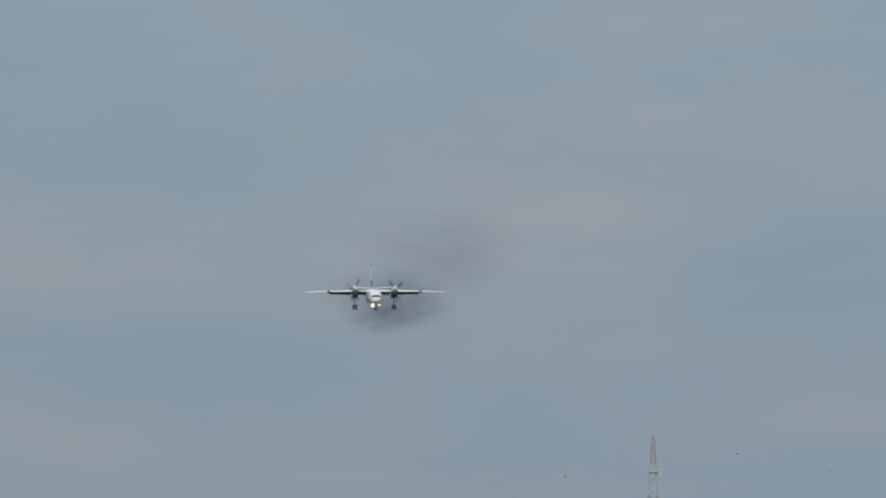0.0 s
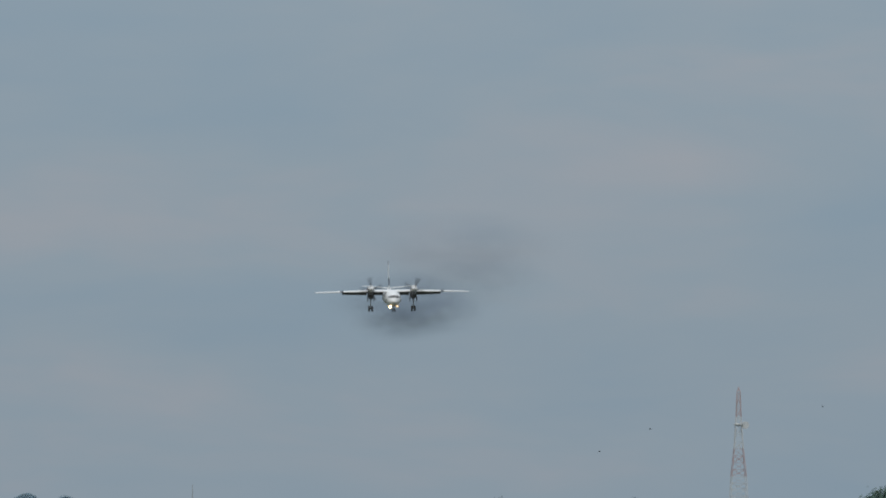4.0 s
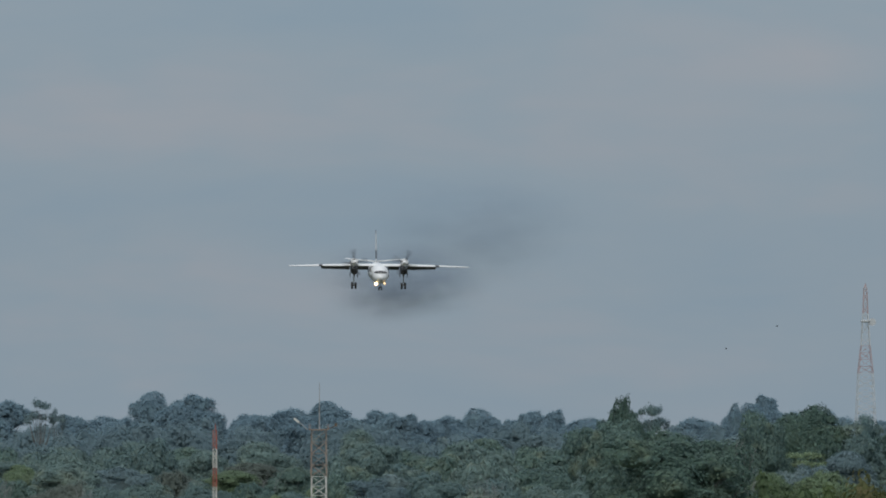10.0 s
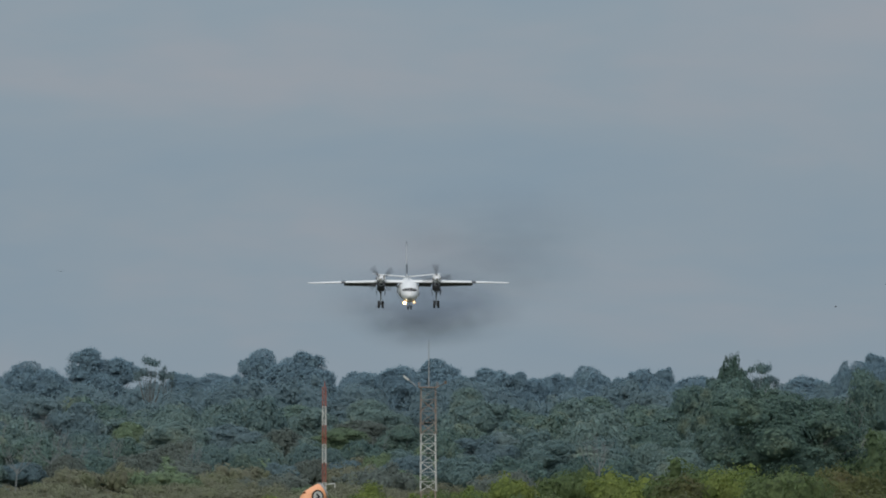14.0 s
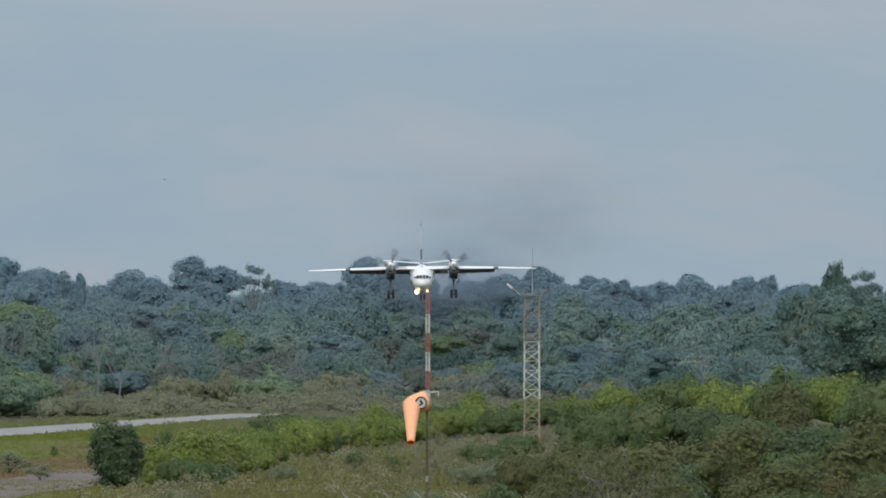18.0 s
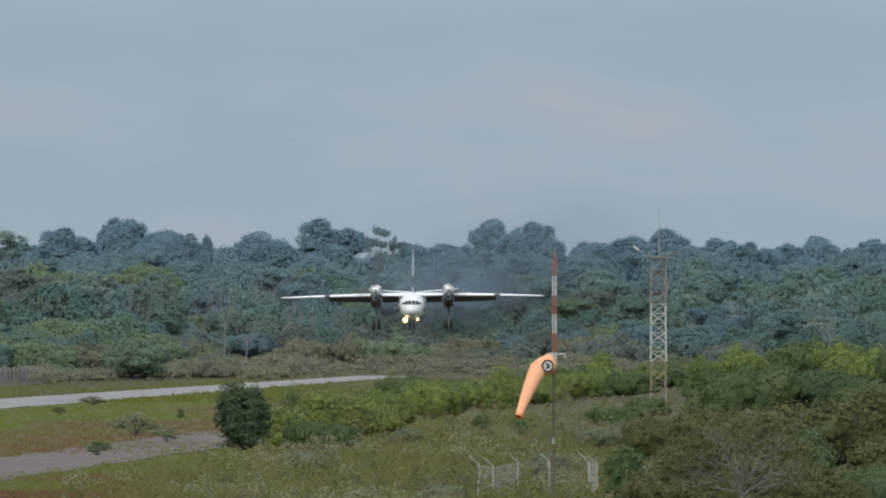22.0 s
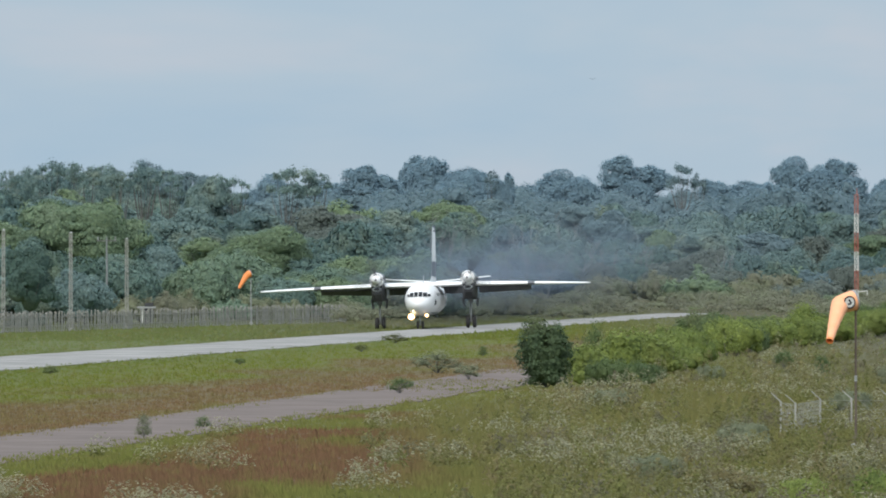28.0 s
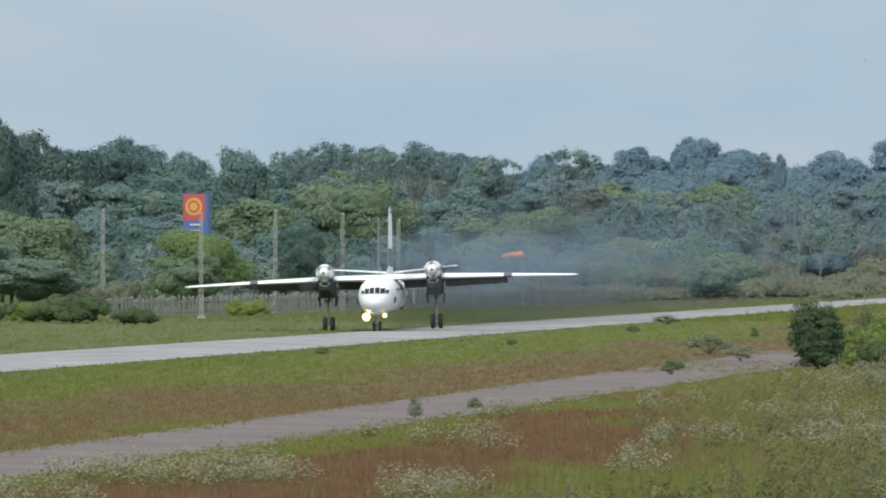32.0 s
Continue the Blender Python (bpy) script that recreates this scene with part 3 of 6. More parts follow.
def build_aircraft():
    craft_ob = thing("aircraft", Matrix(), "white twin-propeller transport aircraft with landing gear and flaps down", "aircraft")
    b = Build()
    b.loft([ring_y(*s) for s in (*NOSE, (4.0, 2.66, 1.58, 1.46), (8.0, 2.70, 1.60, 1.46), (10.5, 2.88, 1.42, 1.28), (13.0, 3.20, 1.02, 0.96),
                                 (15.5, 3.58, 0.60, 0.56), (17.6, 3.86, 0.24, 0.24), (18.2, 3.92, 0.06, 0.08))])
    fus = part("fuselage", b, WHITE, craft_ob, "glossy white fuselage", True)
    fus.location.z = -0.18
    # belly
    b = Build()
    b.loft([ring_y(-3.4, 1.62, 0.55, 0.34, 16), ring_y(-1.5, 1.42, 0.95, 0.36, 16), ring_y(6.5, 1.42, 1.0, 0.36, 16), ring_y(9.5, 1.75, 0.6, 0.3, 16)])
    part("belly_fairing", b, GREY, craft_ob, "grey belly fairing", True)
    # cockpit windows, set on the nose's slope
    def nose_y(x, z):
        for (y0, z0, p0, q0), (y1, z1, p1, q1) in zip(NOSE, NOSE[1:]):
            for k in range(20):
                f = k / 20
                c, p, q = z0 + (z1 - z0) * f, p0 + (p1 - p0) * f, q0 + (q1 - q0) * f
                if (x / p) ** 2 + ((z - c) / q) ** 2 < 1:
                    return y0 + (y1 - y0) * f
        return -3.0

    for x0, x1, top in ((-1.03, -0.80, 3.08), (-0.75, -0.42, 3.22), (-0.36, -0.04, 3.28), (0.04, 0.36, 3.28), (0.42, 0.75, 3.22), (0.80, 1.03, 3.08)):
        low = 2.86
        w = Build()
        for o in (0.13, -0.05):
            w.v += [(x, nose_y(x, z) - o, z) for x, z in ((x0, low), (x1, low), (x1, top), (x0, top))]
        w.f = [(0, 1, 2, 3), (7, 6, 5, 4), (0, 4, 5, 1), (1, 5, 6, 2), (2, 6, 7, 3), (3, 7, 4, 0)]
        part("cockpit_window", w, GLASS, fus, "dark cockpit window")
    for s in (-1, 1):
        for k in range(7):
            w = Build().lathe(((-0.02, 0.17), (0.02, 0.17)), (s * (1.405 + min(0.13, 0.028 * k)), -0.6 + k * 1.25, 2.98), "x", 12)
            part("porthole", w, GLASS, fus, "round dark cabin window")
        part("side_blister", Build().lathe(((-0.1, 0.30), (0.06, 0.26), (0.14, 0.1)), (s * 1.30, -2.6, 2.35), "x", 14), DARK, fus, "dark observation blister", True)
        part("door_outline", Build().box((s * 1.585, 7.0, 2.6), (0.04, 0.7, 1.1)), GREY, fus, "grey side door")
        part("belly_strake", Build().loft([[(s * 1.15, 7.5, 1.75), (s * 1.25, 7.5, 1.75), (s * 1.22, 7.5, 1.42)], [(s * 0.8, 10.5, 2.0), (s * 0.87, 10.5, 2.0), (s * 0.95, 10.5, 1.5)]]), DARK, fus, "dark strake under the tail")
    part("nose_probe", Build().tube((0.25, -5.2, 2.75), (0.25, -5.75, 2.85), 0.03), METAL, fus)
    part("antenna", Build().tube((0, 2.0, 4.1), (0, 2.6, 4.75), 0.03), GREY, fus)
    # wings
    b = Build()
    b.loft([foil_x(x, y, z, c, t) for x, y, z, c, t in ((-1.6, 2.3, 3.68, 3.6, 0.85), (1.6, 2.3, 3.68, 3.6, 0.85))])
    part("centre_wing", b, WHITE, craft_ob, "", True)
    for s in (-1, 1):
        secs = [(1.6, 2.3, 3.68, 3.6, 0.85), (4.0, 2.35, 3.68, 3.5, 0.85), (9.3, 2.75, 3.62, 2.6, 0.8), (14.2, 3.35, 3.52, 1.35, 0.8), (14.6, 3.6, 3.53, 0.9, 0.5)]
        b = Build()
        b.loft([foil_x(s * x, y, z, c, t) for x, y, z, c, t in secs])
        w = part("wing", b, WHITE, craft_ob, "long straight white wing with a slight droop", True)
        part("wing_joint", Build().loft([foil_x(s * 9.15, 2.70, 3.622, 2.70, 0.86), foil_x(s * 9.75, 2.78, 3.60, 2.55, 0.86)]), FLAP_PAINT, w, "dark wing joint band")
        part("wing_lamp", Build().lathe(((-0.1, 0.05), (0.1, 0.05)), (s * 14.62, 3.7, 3.55), "y", 8), GALV, w)
        for x0, x1, c in ((1.55, 3.35, 1.35), (4.65, 9.3, 1.25)):
            m = Euler((radians(-30), 0, 0)).to_matrix()
            k = (x0 + x1) / 2
            z = 3.70 - max(0, x1 - 5) * 0.012
            b = Build()
            sec = lambda x, q: [(s * x, *(Vector((0, 5.25 - q * 0.5, z - 0.10)) + m @ Vector((0, cc * c * (1 - 0.25 * q), hh * c * 0.9)))[1:]) for cc, hh in FOIL]
            b.loft([sec(x0, 0), sec(x1, max(0, (x1 - 4) / 5.3))])
            f = part("flap", b, FLAP_PAINT, craft_ob, "lowered flap, dark grey", True)
            for q in (0.2, 0.8):
                xx = x0 + (x1 - x0) * q
                part("flap_bracket", Build().tube((s * xx, 4.4, 3.55), (s * xx, 5.9, 3.05), 0.07), DARK, f)
        # dark sheet added below the white wing to paint in its shade
        part("under_wing_shade", Build().loft([[(s * x, y0, z), (s * x, y1, z - 0.05), (s * x, y1, z - 0.12), (s * x, y0, z - 0.16)] for x, y0, y1, z in
                                        ((1.5, 2.75, 5.4, 3.60), (9.2, 3.0, 4.9, 3.56))]), DARK, craft_ob, "added dark sheet standing for the shade under the wing")
    # tail
    b = Build()
    fin = lambda y0, y1, z, th: [(-0.02, y0, z), (-th, y0 + (y1 - y0) * 0.3, z), (-0.02, y1, z), (0.02, y1, z), (th, y0 + (y1 - y0) * 0.3, z)]
    b.loft([fin(8.6, 17.9, 3.75, 0.08), fin(12.6, 17.9, 4.6, 0.125), fin(15.2, 18.4, 8.85, 0.06), fin(15.8, 18.4, 9.1, 0.03)])
    f = part("tail_fin", b, WHITE, craft_ob, "tall white tail fin", True)
    part("fin_tip", Build().loft([fin(15.1, 18.42, 8.55, 0.085), fin(15.7, 18.42, 9.12, 0.05)]), BLUE, f, "dark blue fin tip")
    part("fin_band", Build().loft([fin(12.55, 17.92, 4.5, 0.145), fin(13.4, 17.95, 5.9, 0.13)]), FIN_GREY, f, "slate grey band at the fin's foot")
    for s in (-1, 1):
        b = Build()
        b.loft([foil_x(s * x, y, z, c, 0.55) for x, y, z, c in ((0.2, 14.9, 4.02, 2.3), (4.7, 15.9, 4.42, 1.2), (5.0, 16.2, 4.44, 0.8))])
        part("tailplane", b, WHITE, craft_ob, "white tailplane tilted upwards", True)
    # engines
    props = []
    for s in (-1, 1):
        x = s * 4.02
        eng = part("engine_nacelle", Build().lathe(((0.32, 0.50), (0.36, 0.57), (0.55, 0.62), (1.4, 0.66), (3.0, 0.62), (4.6, 0.42), (5.6, 0.25)), (x, 0, 4.27), "y", 24), GREY, craft_ob,
                   "dark grey engine nacelle above the wing", True)
        part("intake_ring", Build().lathe(((0.24, 0.52), (0.17, 0.56), (0.24, 0.61), (0.5, 0.635), (0.5, 0.52)), (x, 0, 4.27), "y", 24), WHITE, eng, "white intake ring", True)
        part("intake", Build().lathe(((0.27, 0.525), (0.31, 0.525)), (x, 0, 4.27), "y", 24), BLACK, eng, "dark air intake")
        part("oil_cooler", Build().loft([ring_y(0.55, 3.46, 0.34, 0.20, 16, x), ring_y(0.75, 3.44, 0.44, 0.28, 16, x), ring_y(2.4, 3.50, 0.46, 0.36, 16, x)]), METAL, eng, "metal oil cooler intake", True)
        part("cooler_mouth", Build().loft([ring_y(0.53, 3.46, 0.27, 0.13, 14, x), ring_y(0.57, 3.46, 0.27, 0.13, 14, x)]), BLACK, eng)
        b = Build()
        box_ring = lambda y, w, z0, z1: [(x - w, y, z0 + 0.2), (x - w * 0.75, y, z0), (x + w * 0.75, y, z0), (x + w, y, z0 + 0.2), (x + w, y, z1), (x - w, y, z1)]
        b.loft([box_ring(0.7, 0.42, 3.0, 3.9), box_ring(1.7, 0.56, 2.40, 3.9), box_ring(5.0, 0.55, 2.40, 3.8), box_ring(7.4, 0.15, 3.2, 3.7)])
        part("gear_bay", b, DARK, eng, "dark landing gear bay", True)
        part("exhaust", Build().lathe(((0, 0.17), (0.7, 0.2), (0.72, 0.14)), (x + s * 0.55, 3.2, 4.2), "y", 12), DARK, eng)
        prop = part("propeller", Build().lathe(((-0.62, 0.05), (-0.58, 0.16), (-0.38, 0.30), (-0.05, 0.395), (0.2, 0.41)), (0, 0, 0), "y", 18), WHITE, craft_ob, "spinning four-bladed propeller with white spinner", True)
        part("spinner_cap", Build().lathe(((-0.66, 0.03), (-0.64, 0.075), (-0.60, 0.10)), (0, 0, 0), "y", 12), DARK, prop, "dark spinner tip", True)
        prop.location = (x, 0, 4.27)
        props.append(prop)
        for k in range(4):
            q = Matrix.Rotation(math.pi / 2 * k, 3, "Y")
            sec = lambda r, w, tw, th: [q @ (Vector((0, 0, r)) + Matrix.Rotation(radians(tw), 3, "Z") @ Vector((a * w, c * th, 0))) for a, c in ((-0.5, 0), (0, -0.5), (0.5, 0), (0, 0.5))]
            b = Build().loft([sec(0.25, 0.16, 60, 0.12), sec(0.6, 0.30, 50, 0.08), sec(1.5, 0.36, 35, 0.05), sec(2.15, 0.26, 25, 0.02)])
            part("blade", b, DARK, prop, "dark propeller blade")
        # main gear
        gear = part("main_gear_leg", Build().tube((x, 3.6, 2.6), (x, 3.6, 0.50), 0.10, 0.085, 10).tube((x, 3.6, 1.7), (x, 4.8, 2.6), 0.06).tube((x - 0.3, 3.6, 2.5), (x, 3.6, 1.9), 0.045)
                    .tube((x + 0.3, 3.6, 2.5), (x, 3.6, 1.9), 0.045).tube((x - 0.34, 3.6, 0.43), (x + 0.34, 3.6, 0.43), 0.07), GALV, craft_ob, "steel main landing gear leg")
        for w in (-0.29, 0.29):
            part("wheel", Build().lathe(((-0.16, 0.40), (-0.15, 0.50), (-0.09, 0.55), (0.09, 0.55), (0.15, 0.50), (0.16, 0.40)), (x + w, 3.6, 0.43), "x", 24), RUBBER, gear, "black rubber main wheel", True)
        for w in (-0.62, 0.62):
            part("gear_door", Build().box((x + w, 3.6, 2.15), (0.05, 2.4, 0.75), Euler((0, radians(12 * w), 0)).to_matrix()), DARK, gear, "open gear door")
    # nose gear
    ng = part("nose_gear_leg", Build().tube((0, -3.0, 1.6), (0, -3.15, 0.28), 0.08, 0.07, 10).tube((-0.3, -3.15, 0.23), (0.3, -3.15, 0.23), 0.05).tube((0, -3.1, 0.9), (0, -2.2, 1.5), 0.05), GALV, craft_ob, "steel nose gear leg")
    for w in (-0.22, 0.22):
        part("nose_wheel", Build().lathe(((-0.1, 0.25), (-0.09, 0.32), (-0.05, 0.35), (0.05, 0.35), (0.09, 0.32), (0.1, 0.25)), (w, -3.15, 0.23), "x", 20), RUBBER, ng, "black nose wheel", True)
    for w in (-0.42, 0.42):
        part("nose_gear_door", Build().box((w, -3.0, 1.18), (0.04, 1.5, 0.5)), WHITE, ng, "open nose gear door")
    for x, z, r in ((-0.72, 0.95, 0.22), (0.64, 1.03, 0.125)):
        lamp = part("landing_lamp", Build().lathe(((0.0, r + 0.05), (0.12, r + 0.06), (0.42, r * 0.6)), (x, -4.0, z), "y", 16), METAL, craft_ob, "landing lamp housing", True)
        part("lamp_bracket", Build().tube((x, -3.75, z + 0.05), (x * 0.8, -3.4, z + 0.5), 0.05), GALV, lamp)
        part("lamp_flare_ring", Build().lathe(((-0.02, r * 1.25), (0.0, r * 1.35), (0.02, r * 1.35)), (x, -4.0, z), "y", 16), WARM_LIT, lamp, "warm glowing ring added for the lamp's flare", True)
        part("lamp_glass", Build().lathe(((-0.06, r * 0.4), (-0.04, r * 0.8), (-0.025, r * 0.8)), (x, -4.0, z), "y", 16), LIT if r > 0.2 else DIM_LIT, lamp, "lit landing lamp", True)
    return craft_ob, props


aircraft, propellers = build_aircraft()

# ---- masts, socks, fences, poles, signs ----


def lattice(b, x0, y0, z0, w0, z1, w1, bays, r, sides=4):
    """A tapering lattice shaft: legs, rungs and crossed braces."""
    cs = lambda w: [Vector((x0 + w * math.cos(2 * math.pi * (i + 0.5) / sides), y0 + w * math.sin(2 * math.pi * (i + 0.5) / sides), 0)) for i in range(sides)]
    for k in range(bays):
        za, zb = z0 + (z1 - z0) * k / bays, z0 + (z1 - z0) * (k + 1) / bays
        wa, wb = w0 + (w1 - w0) * k / bays, w0 + (w1 - w0) * (k + 1) / bays
        a, c = [p + Vector((0, 0, za)) for p in cs(wa)], [p + Vector((0, 0, zb)) for p in cs(wb)]
        for i in range(sides):
            j = (i + 1) % sides
            b.tube(a[i], c[i], r, n=4)
            b.tube(c[i], c[j], r * 0.7, n=4)
            b.tube(a[i], c[j], r * 0.6, n=4)
            if k % 2 == 0:
                b.tube(a[j], c[i], r * 0.6, n=4)
    return b


def banded_mast():
    p = site(1997, 1000)
    t = thing("antenna_mast", p, "slim lattice mast in faded red and white bands on the grass", "mast")
    h, n = 11.8, 7
    for k in range(n):
        b = lattice(Build(), 0, 0, h * k / n, 0.21, h * (k + 1) / n, 0.21, 4, 0.045, 3)
        part("mast_section", b, (RED, OFFWHITE)[(n - 1 - k) % 2], t, ("faded red", "weathered white")[(n - 1 - k) % 2] + " mast section")
    part("mast_tip", Build().tube((0, 0, h), (0, 0, h + 0.6), 0.06, 0.02), RED, t)
    part("side_arm", Build().tube((0, 0, 3.2), (0.9, 0, 3.3), 0.05).tube((0.9, 0, 3.3), (0.9, 0, 2.9), 0.05), OFFWHITE, t)


def lattice_tower():
    p = site(2180, 889)
    t = thing("lattice_tower", p, "square steel lattice tower with a platform and a tall whip aerial", "tower")
    for z0, z1, m, lab in ((0, 3.4, FADED_RUST, "rusty lower section"), (3.4, 7.9, OFFWHITE, "white middle section"), (7.9, 11.5, FADED_RUST, "faded red-brown upper section")):
        part("tower_section", lattice(Build(), 0, 0, z0, 0.86, z1, 0.80, round((z1 - z0) / 0.8), 0.033), m, t, lab)
    part("platform", Build().box((0, 0, 11.58), (1.5, 1.5, 0.07)), RUST, t, "rusty steel platform")
    for x in (-0.72, 0.72):
        for y in (-0.72, 0.72):
            part("rail_post", Build().tube((x, y, 11.6), (x, y, 12.0), 0.025, n=4), RUST, t)
    part("whip_aerial", Build().tube((0.05, 0, 11.6), (0.05, 0, 15.3), 0.055, 0.02), GALV, t, "thin tall whip aerial")
    part("floodlight_arm", Build().tube((-0.9, 0, 11.6), (-1.6, 0, 12.2), 0.04), GALV, t)
    part("floodlight", Build().box((-1.75, 0, 12.3), (0.50, 0.24, 0.15), Euler((0, radians(40), 0)).to_matrix()), OFFWHITE, t, "white floodlight")
    part("side_box", Build().box((1.35, 0, 11.95), (0.2, 0.2, 0.25)), POLE_RUST, t)
    part("side_box_arm", Build().tube((0.7, 0, 11.6), (1.35, 0, 11.9), 0.03), POLE_RUST, t)


def far_tower():
    d = 2700
    p = site(3147, d)
    t = thing("radio_tower", p, "tall tapering radio tower in red and white bands behind woods", "tower")
    z = lambda v: rise(v, d)
    bands = ((330, 214, 3.5, 2.45, HAZED_WHITE), (214, 165, 2.45, 1.5, HAZED_RED), (165, 108, 1.5, 0.85, HAZED_WHITE), (108, 62, 0.85, 0.5, HAZED_RED))
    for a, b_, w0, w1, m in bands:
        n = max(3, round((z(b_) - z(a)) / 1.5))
        part("tower_section", lattice(Build(), 0, 0, max(0, z(a)), w0, z(b_), w1, n, 0.085), m, t, "red section" if m is HAZED_RED else "white section")
    part("tower_tip", Build().tube((0, 0, z(62)), (0, 0, z(55)), 0.3, 0.1), HAZED_RED, t)
    part("platform", Build().lathe(((0, 0.9), (0.2, 1.2), (0.5, 1.2), (0.6, 0.9)), (0, 0, z(124)), "z", 12), HAZED_WHITE, t, "white round platform")
    part("dish", Build().lathe(((0, 0.9), (0.3, 0.9), (0.5, 0.3)), (1.6, -0.4, z(123)), "y", 12), HAZED_WHITE, t, "white dish aerial")


def windsock(u, d, top, radius, length, mat, label):
    p = site(u, d)
    pole = thing("windsock_pole", p, label[0], "pole")
    part("pole_shaft", Build().tube((0.25, 0, 0), (0.25, 0, top), 0.055, 0.045, 8), POLE_RUST if mat is PALE_ORANGE else GALV, pole, "slim steel pole")
    part("pole_foot", Build().lathe(((0, 0.2), (0.25, 0.2), (0.3, 0.1)), (0.25, 0, 0), "z", 10), CONCRETE, pole)
    part("pole_band", Build().tube((0.25, 0, top * 0.46), (0.25, 0, top * 0.50), 0.06, 0.058, 8), GALV, pole, "worn grey band")
    part("swivel", Build().tube((0.25, 0, top), (0.25, 0, top + 0.35), 0.03), GALV, pole)
    sock = thing("windsock", p + Vector((0.2, 0, top)), label[1], "windsock")
    n = 5
    rr = [radius * (1 - 0.66 * i / n) for i in range(n + 1)]
    segs = []
    step = length / n
    for i in range(n):
        b = Build()
        prof = [(0, rr[i] * 1.03), (step * 0.15, rr[i] * 1.0), (step * 0.6, rr[i] * 0.62 + rr[i + 1] * 0.40), (step * 1.12, rr[i + 1] * 0.98)]
        ring = [[(h, r * math.cos(t), r * math.sin(t)) for t in (2 * math.pi * j / 22 for j in range(22))] for h, r in prof]
        inner = [[(x, y * 0.97, z * 0.97) for x, y, z in q] for q in ring[::-1]]
        b.loft(ring + inner, caps=False)
        s = part("sock_segment", b, mat, sock, "", True)
        segs.append(s)
    part("sock_tip", Build().lathe(((step * 0.8, rr[n] * 1.10), (step * 1.13, rr[n] * 1.02), (step * 1.13, rr[n] * 0.9), (step * 0.8, rr[n] * 0.96)), (0, 0, 0), "x", 22), ORANGE, segs[-1], "deeper orange tip", True)
    part("hoop", Build().lathe(((-0.03, rr[0] * 1.02), (-0.03, rr[0] * 1.07), (0.04, rr[0] * 1.07), (0.04, rr[0] * 1.02)), (0, 0, 0), "x", 22), GALV, segs[0], "steel mouth hoop")
    if radius > 0.35:
        # round printed badge near the mouth
        y = rr[0] * 0.97
        part("badge", Build().lathe(((-0.012, 0.27), (0.012, 0.27)), (0.42, y, 0.02), "y", 20), BLACK, segs[0], "dark ring of a round badge")
        part("badge_disc", Build().lathe(((0.0, 0.205), (0.02, 0.205)), (0.42, y, 0.02), "y", 20), OFFWHITE, segs[0], "white disc of the badge")
        part("badge_mark", Build().box((0.40, y + 0.025, 0.05), (0.08, 0.01, 0.2), Euler((0, radians(20), 0)).to_matrix()).box((0.45, y + 0.025, -0.04), (0.16, 0.01, 0.07)), BLACK, segs[0], "dark mark")
    return segs, step


banded_mast()
lattice_tower()
far_tower()
SOCK_NEAR = windsock(1984, 470, 6.25, 0.42, 3.35, PALE_ORANGE, ("thin rusty pole carrying a windsock in tall grass", "sun-faded orange windsock hanging from a steel hoop"))
SOCK_FAR = windsock(920, 1032, 4.75, 0.33, 1.8, ORANGE, ("slim windsock pole on the far verge of the runway", "small bright orange windsock beside the runway"))


def light_pole(u, v, top):
    d = far_of(v)
    t = thing("lattice_mast", site(u, d), "slim pale grey lattice mast by the palisade fence", "mast", "masts along the fence")
    h = rise(top, d)
    part("mast_shaft", lattice(Build(), 0, 0, 0.1, 0.19, h, 0.15, round(h / 0.36), 0.034, 3), CONCRETE, t)
    part("mast_cap", Build().tube((0, 0, h), (0, 0, h + 0.12), 0.13, 0.05, 8), GALV, t)
    part("mast_foot", Build().lathe(((0, 0.35), (0.2, 0.32), (0.25, 0.15)), (0, 0, 0), "z", 10), CONCRETE, t)


for u, v, top in ((183, 549, 372), (357, 565, 379), (488, 556, 374), (607, 552, 379), (706, 548, 390), (-40, 553, 370)):
    light_pole(u, v, top)


def utility_pole():
    d = 1045
    t = thing("utility_pole", site(670, d), "wooden utility pole with a crossarm before dark trees, greyed for haze", "pole")
    h = rise(388, d)
    # the pale bark tone puts the haze's grey into the shaft's colour
    part("pole_shaft", Build().tube((0, 0, 0), (0, 0, h), 0.11, 0.08, 8), PALE_BARK, t)
    part("crossarm", Build().box((0, 0, h - 0.25), (1.8, 0.12, 0.10)), BARK, t)
    for x in (-0.8, 0, 0.8):
        part("insulator", Build().tube((x, 0, h - 0.2), (x, 0, h + 0.1), 0.06, 0.04), GALV, t)


utility_pole()


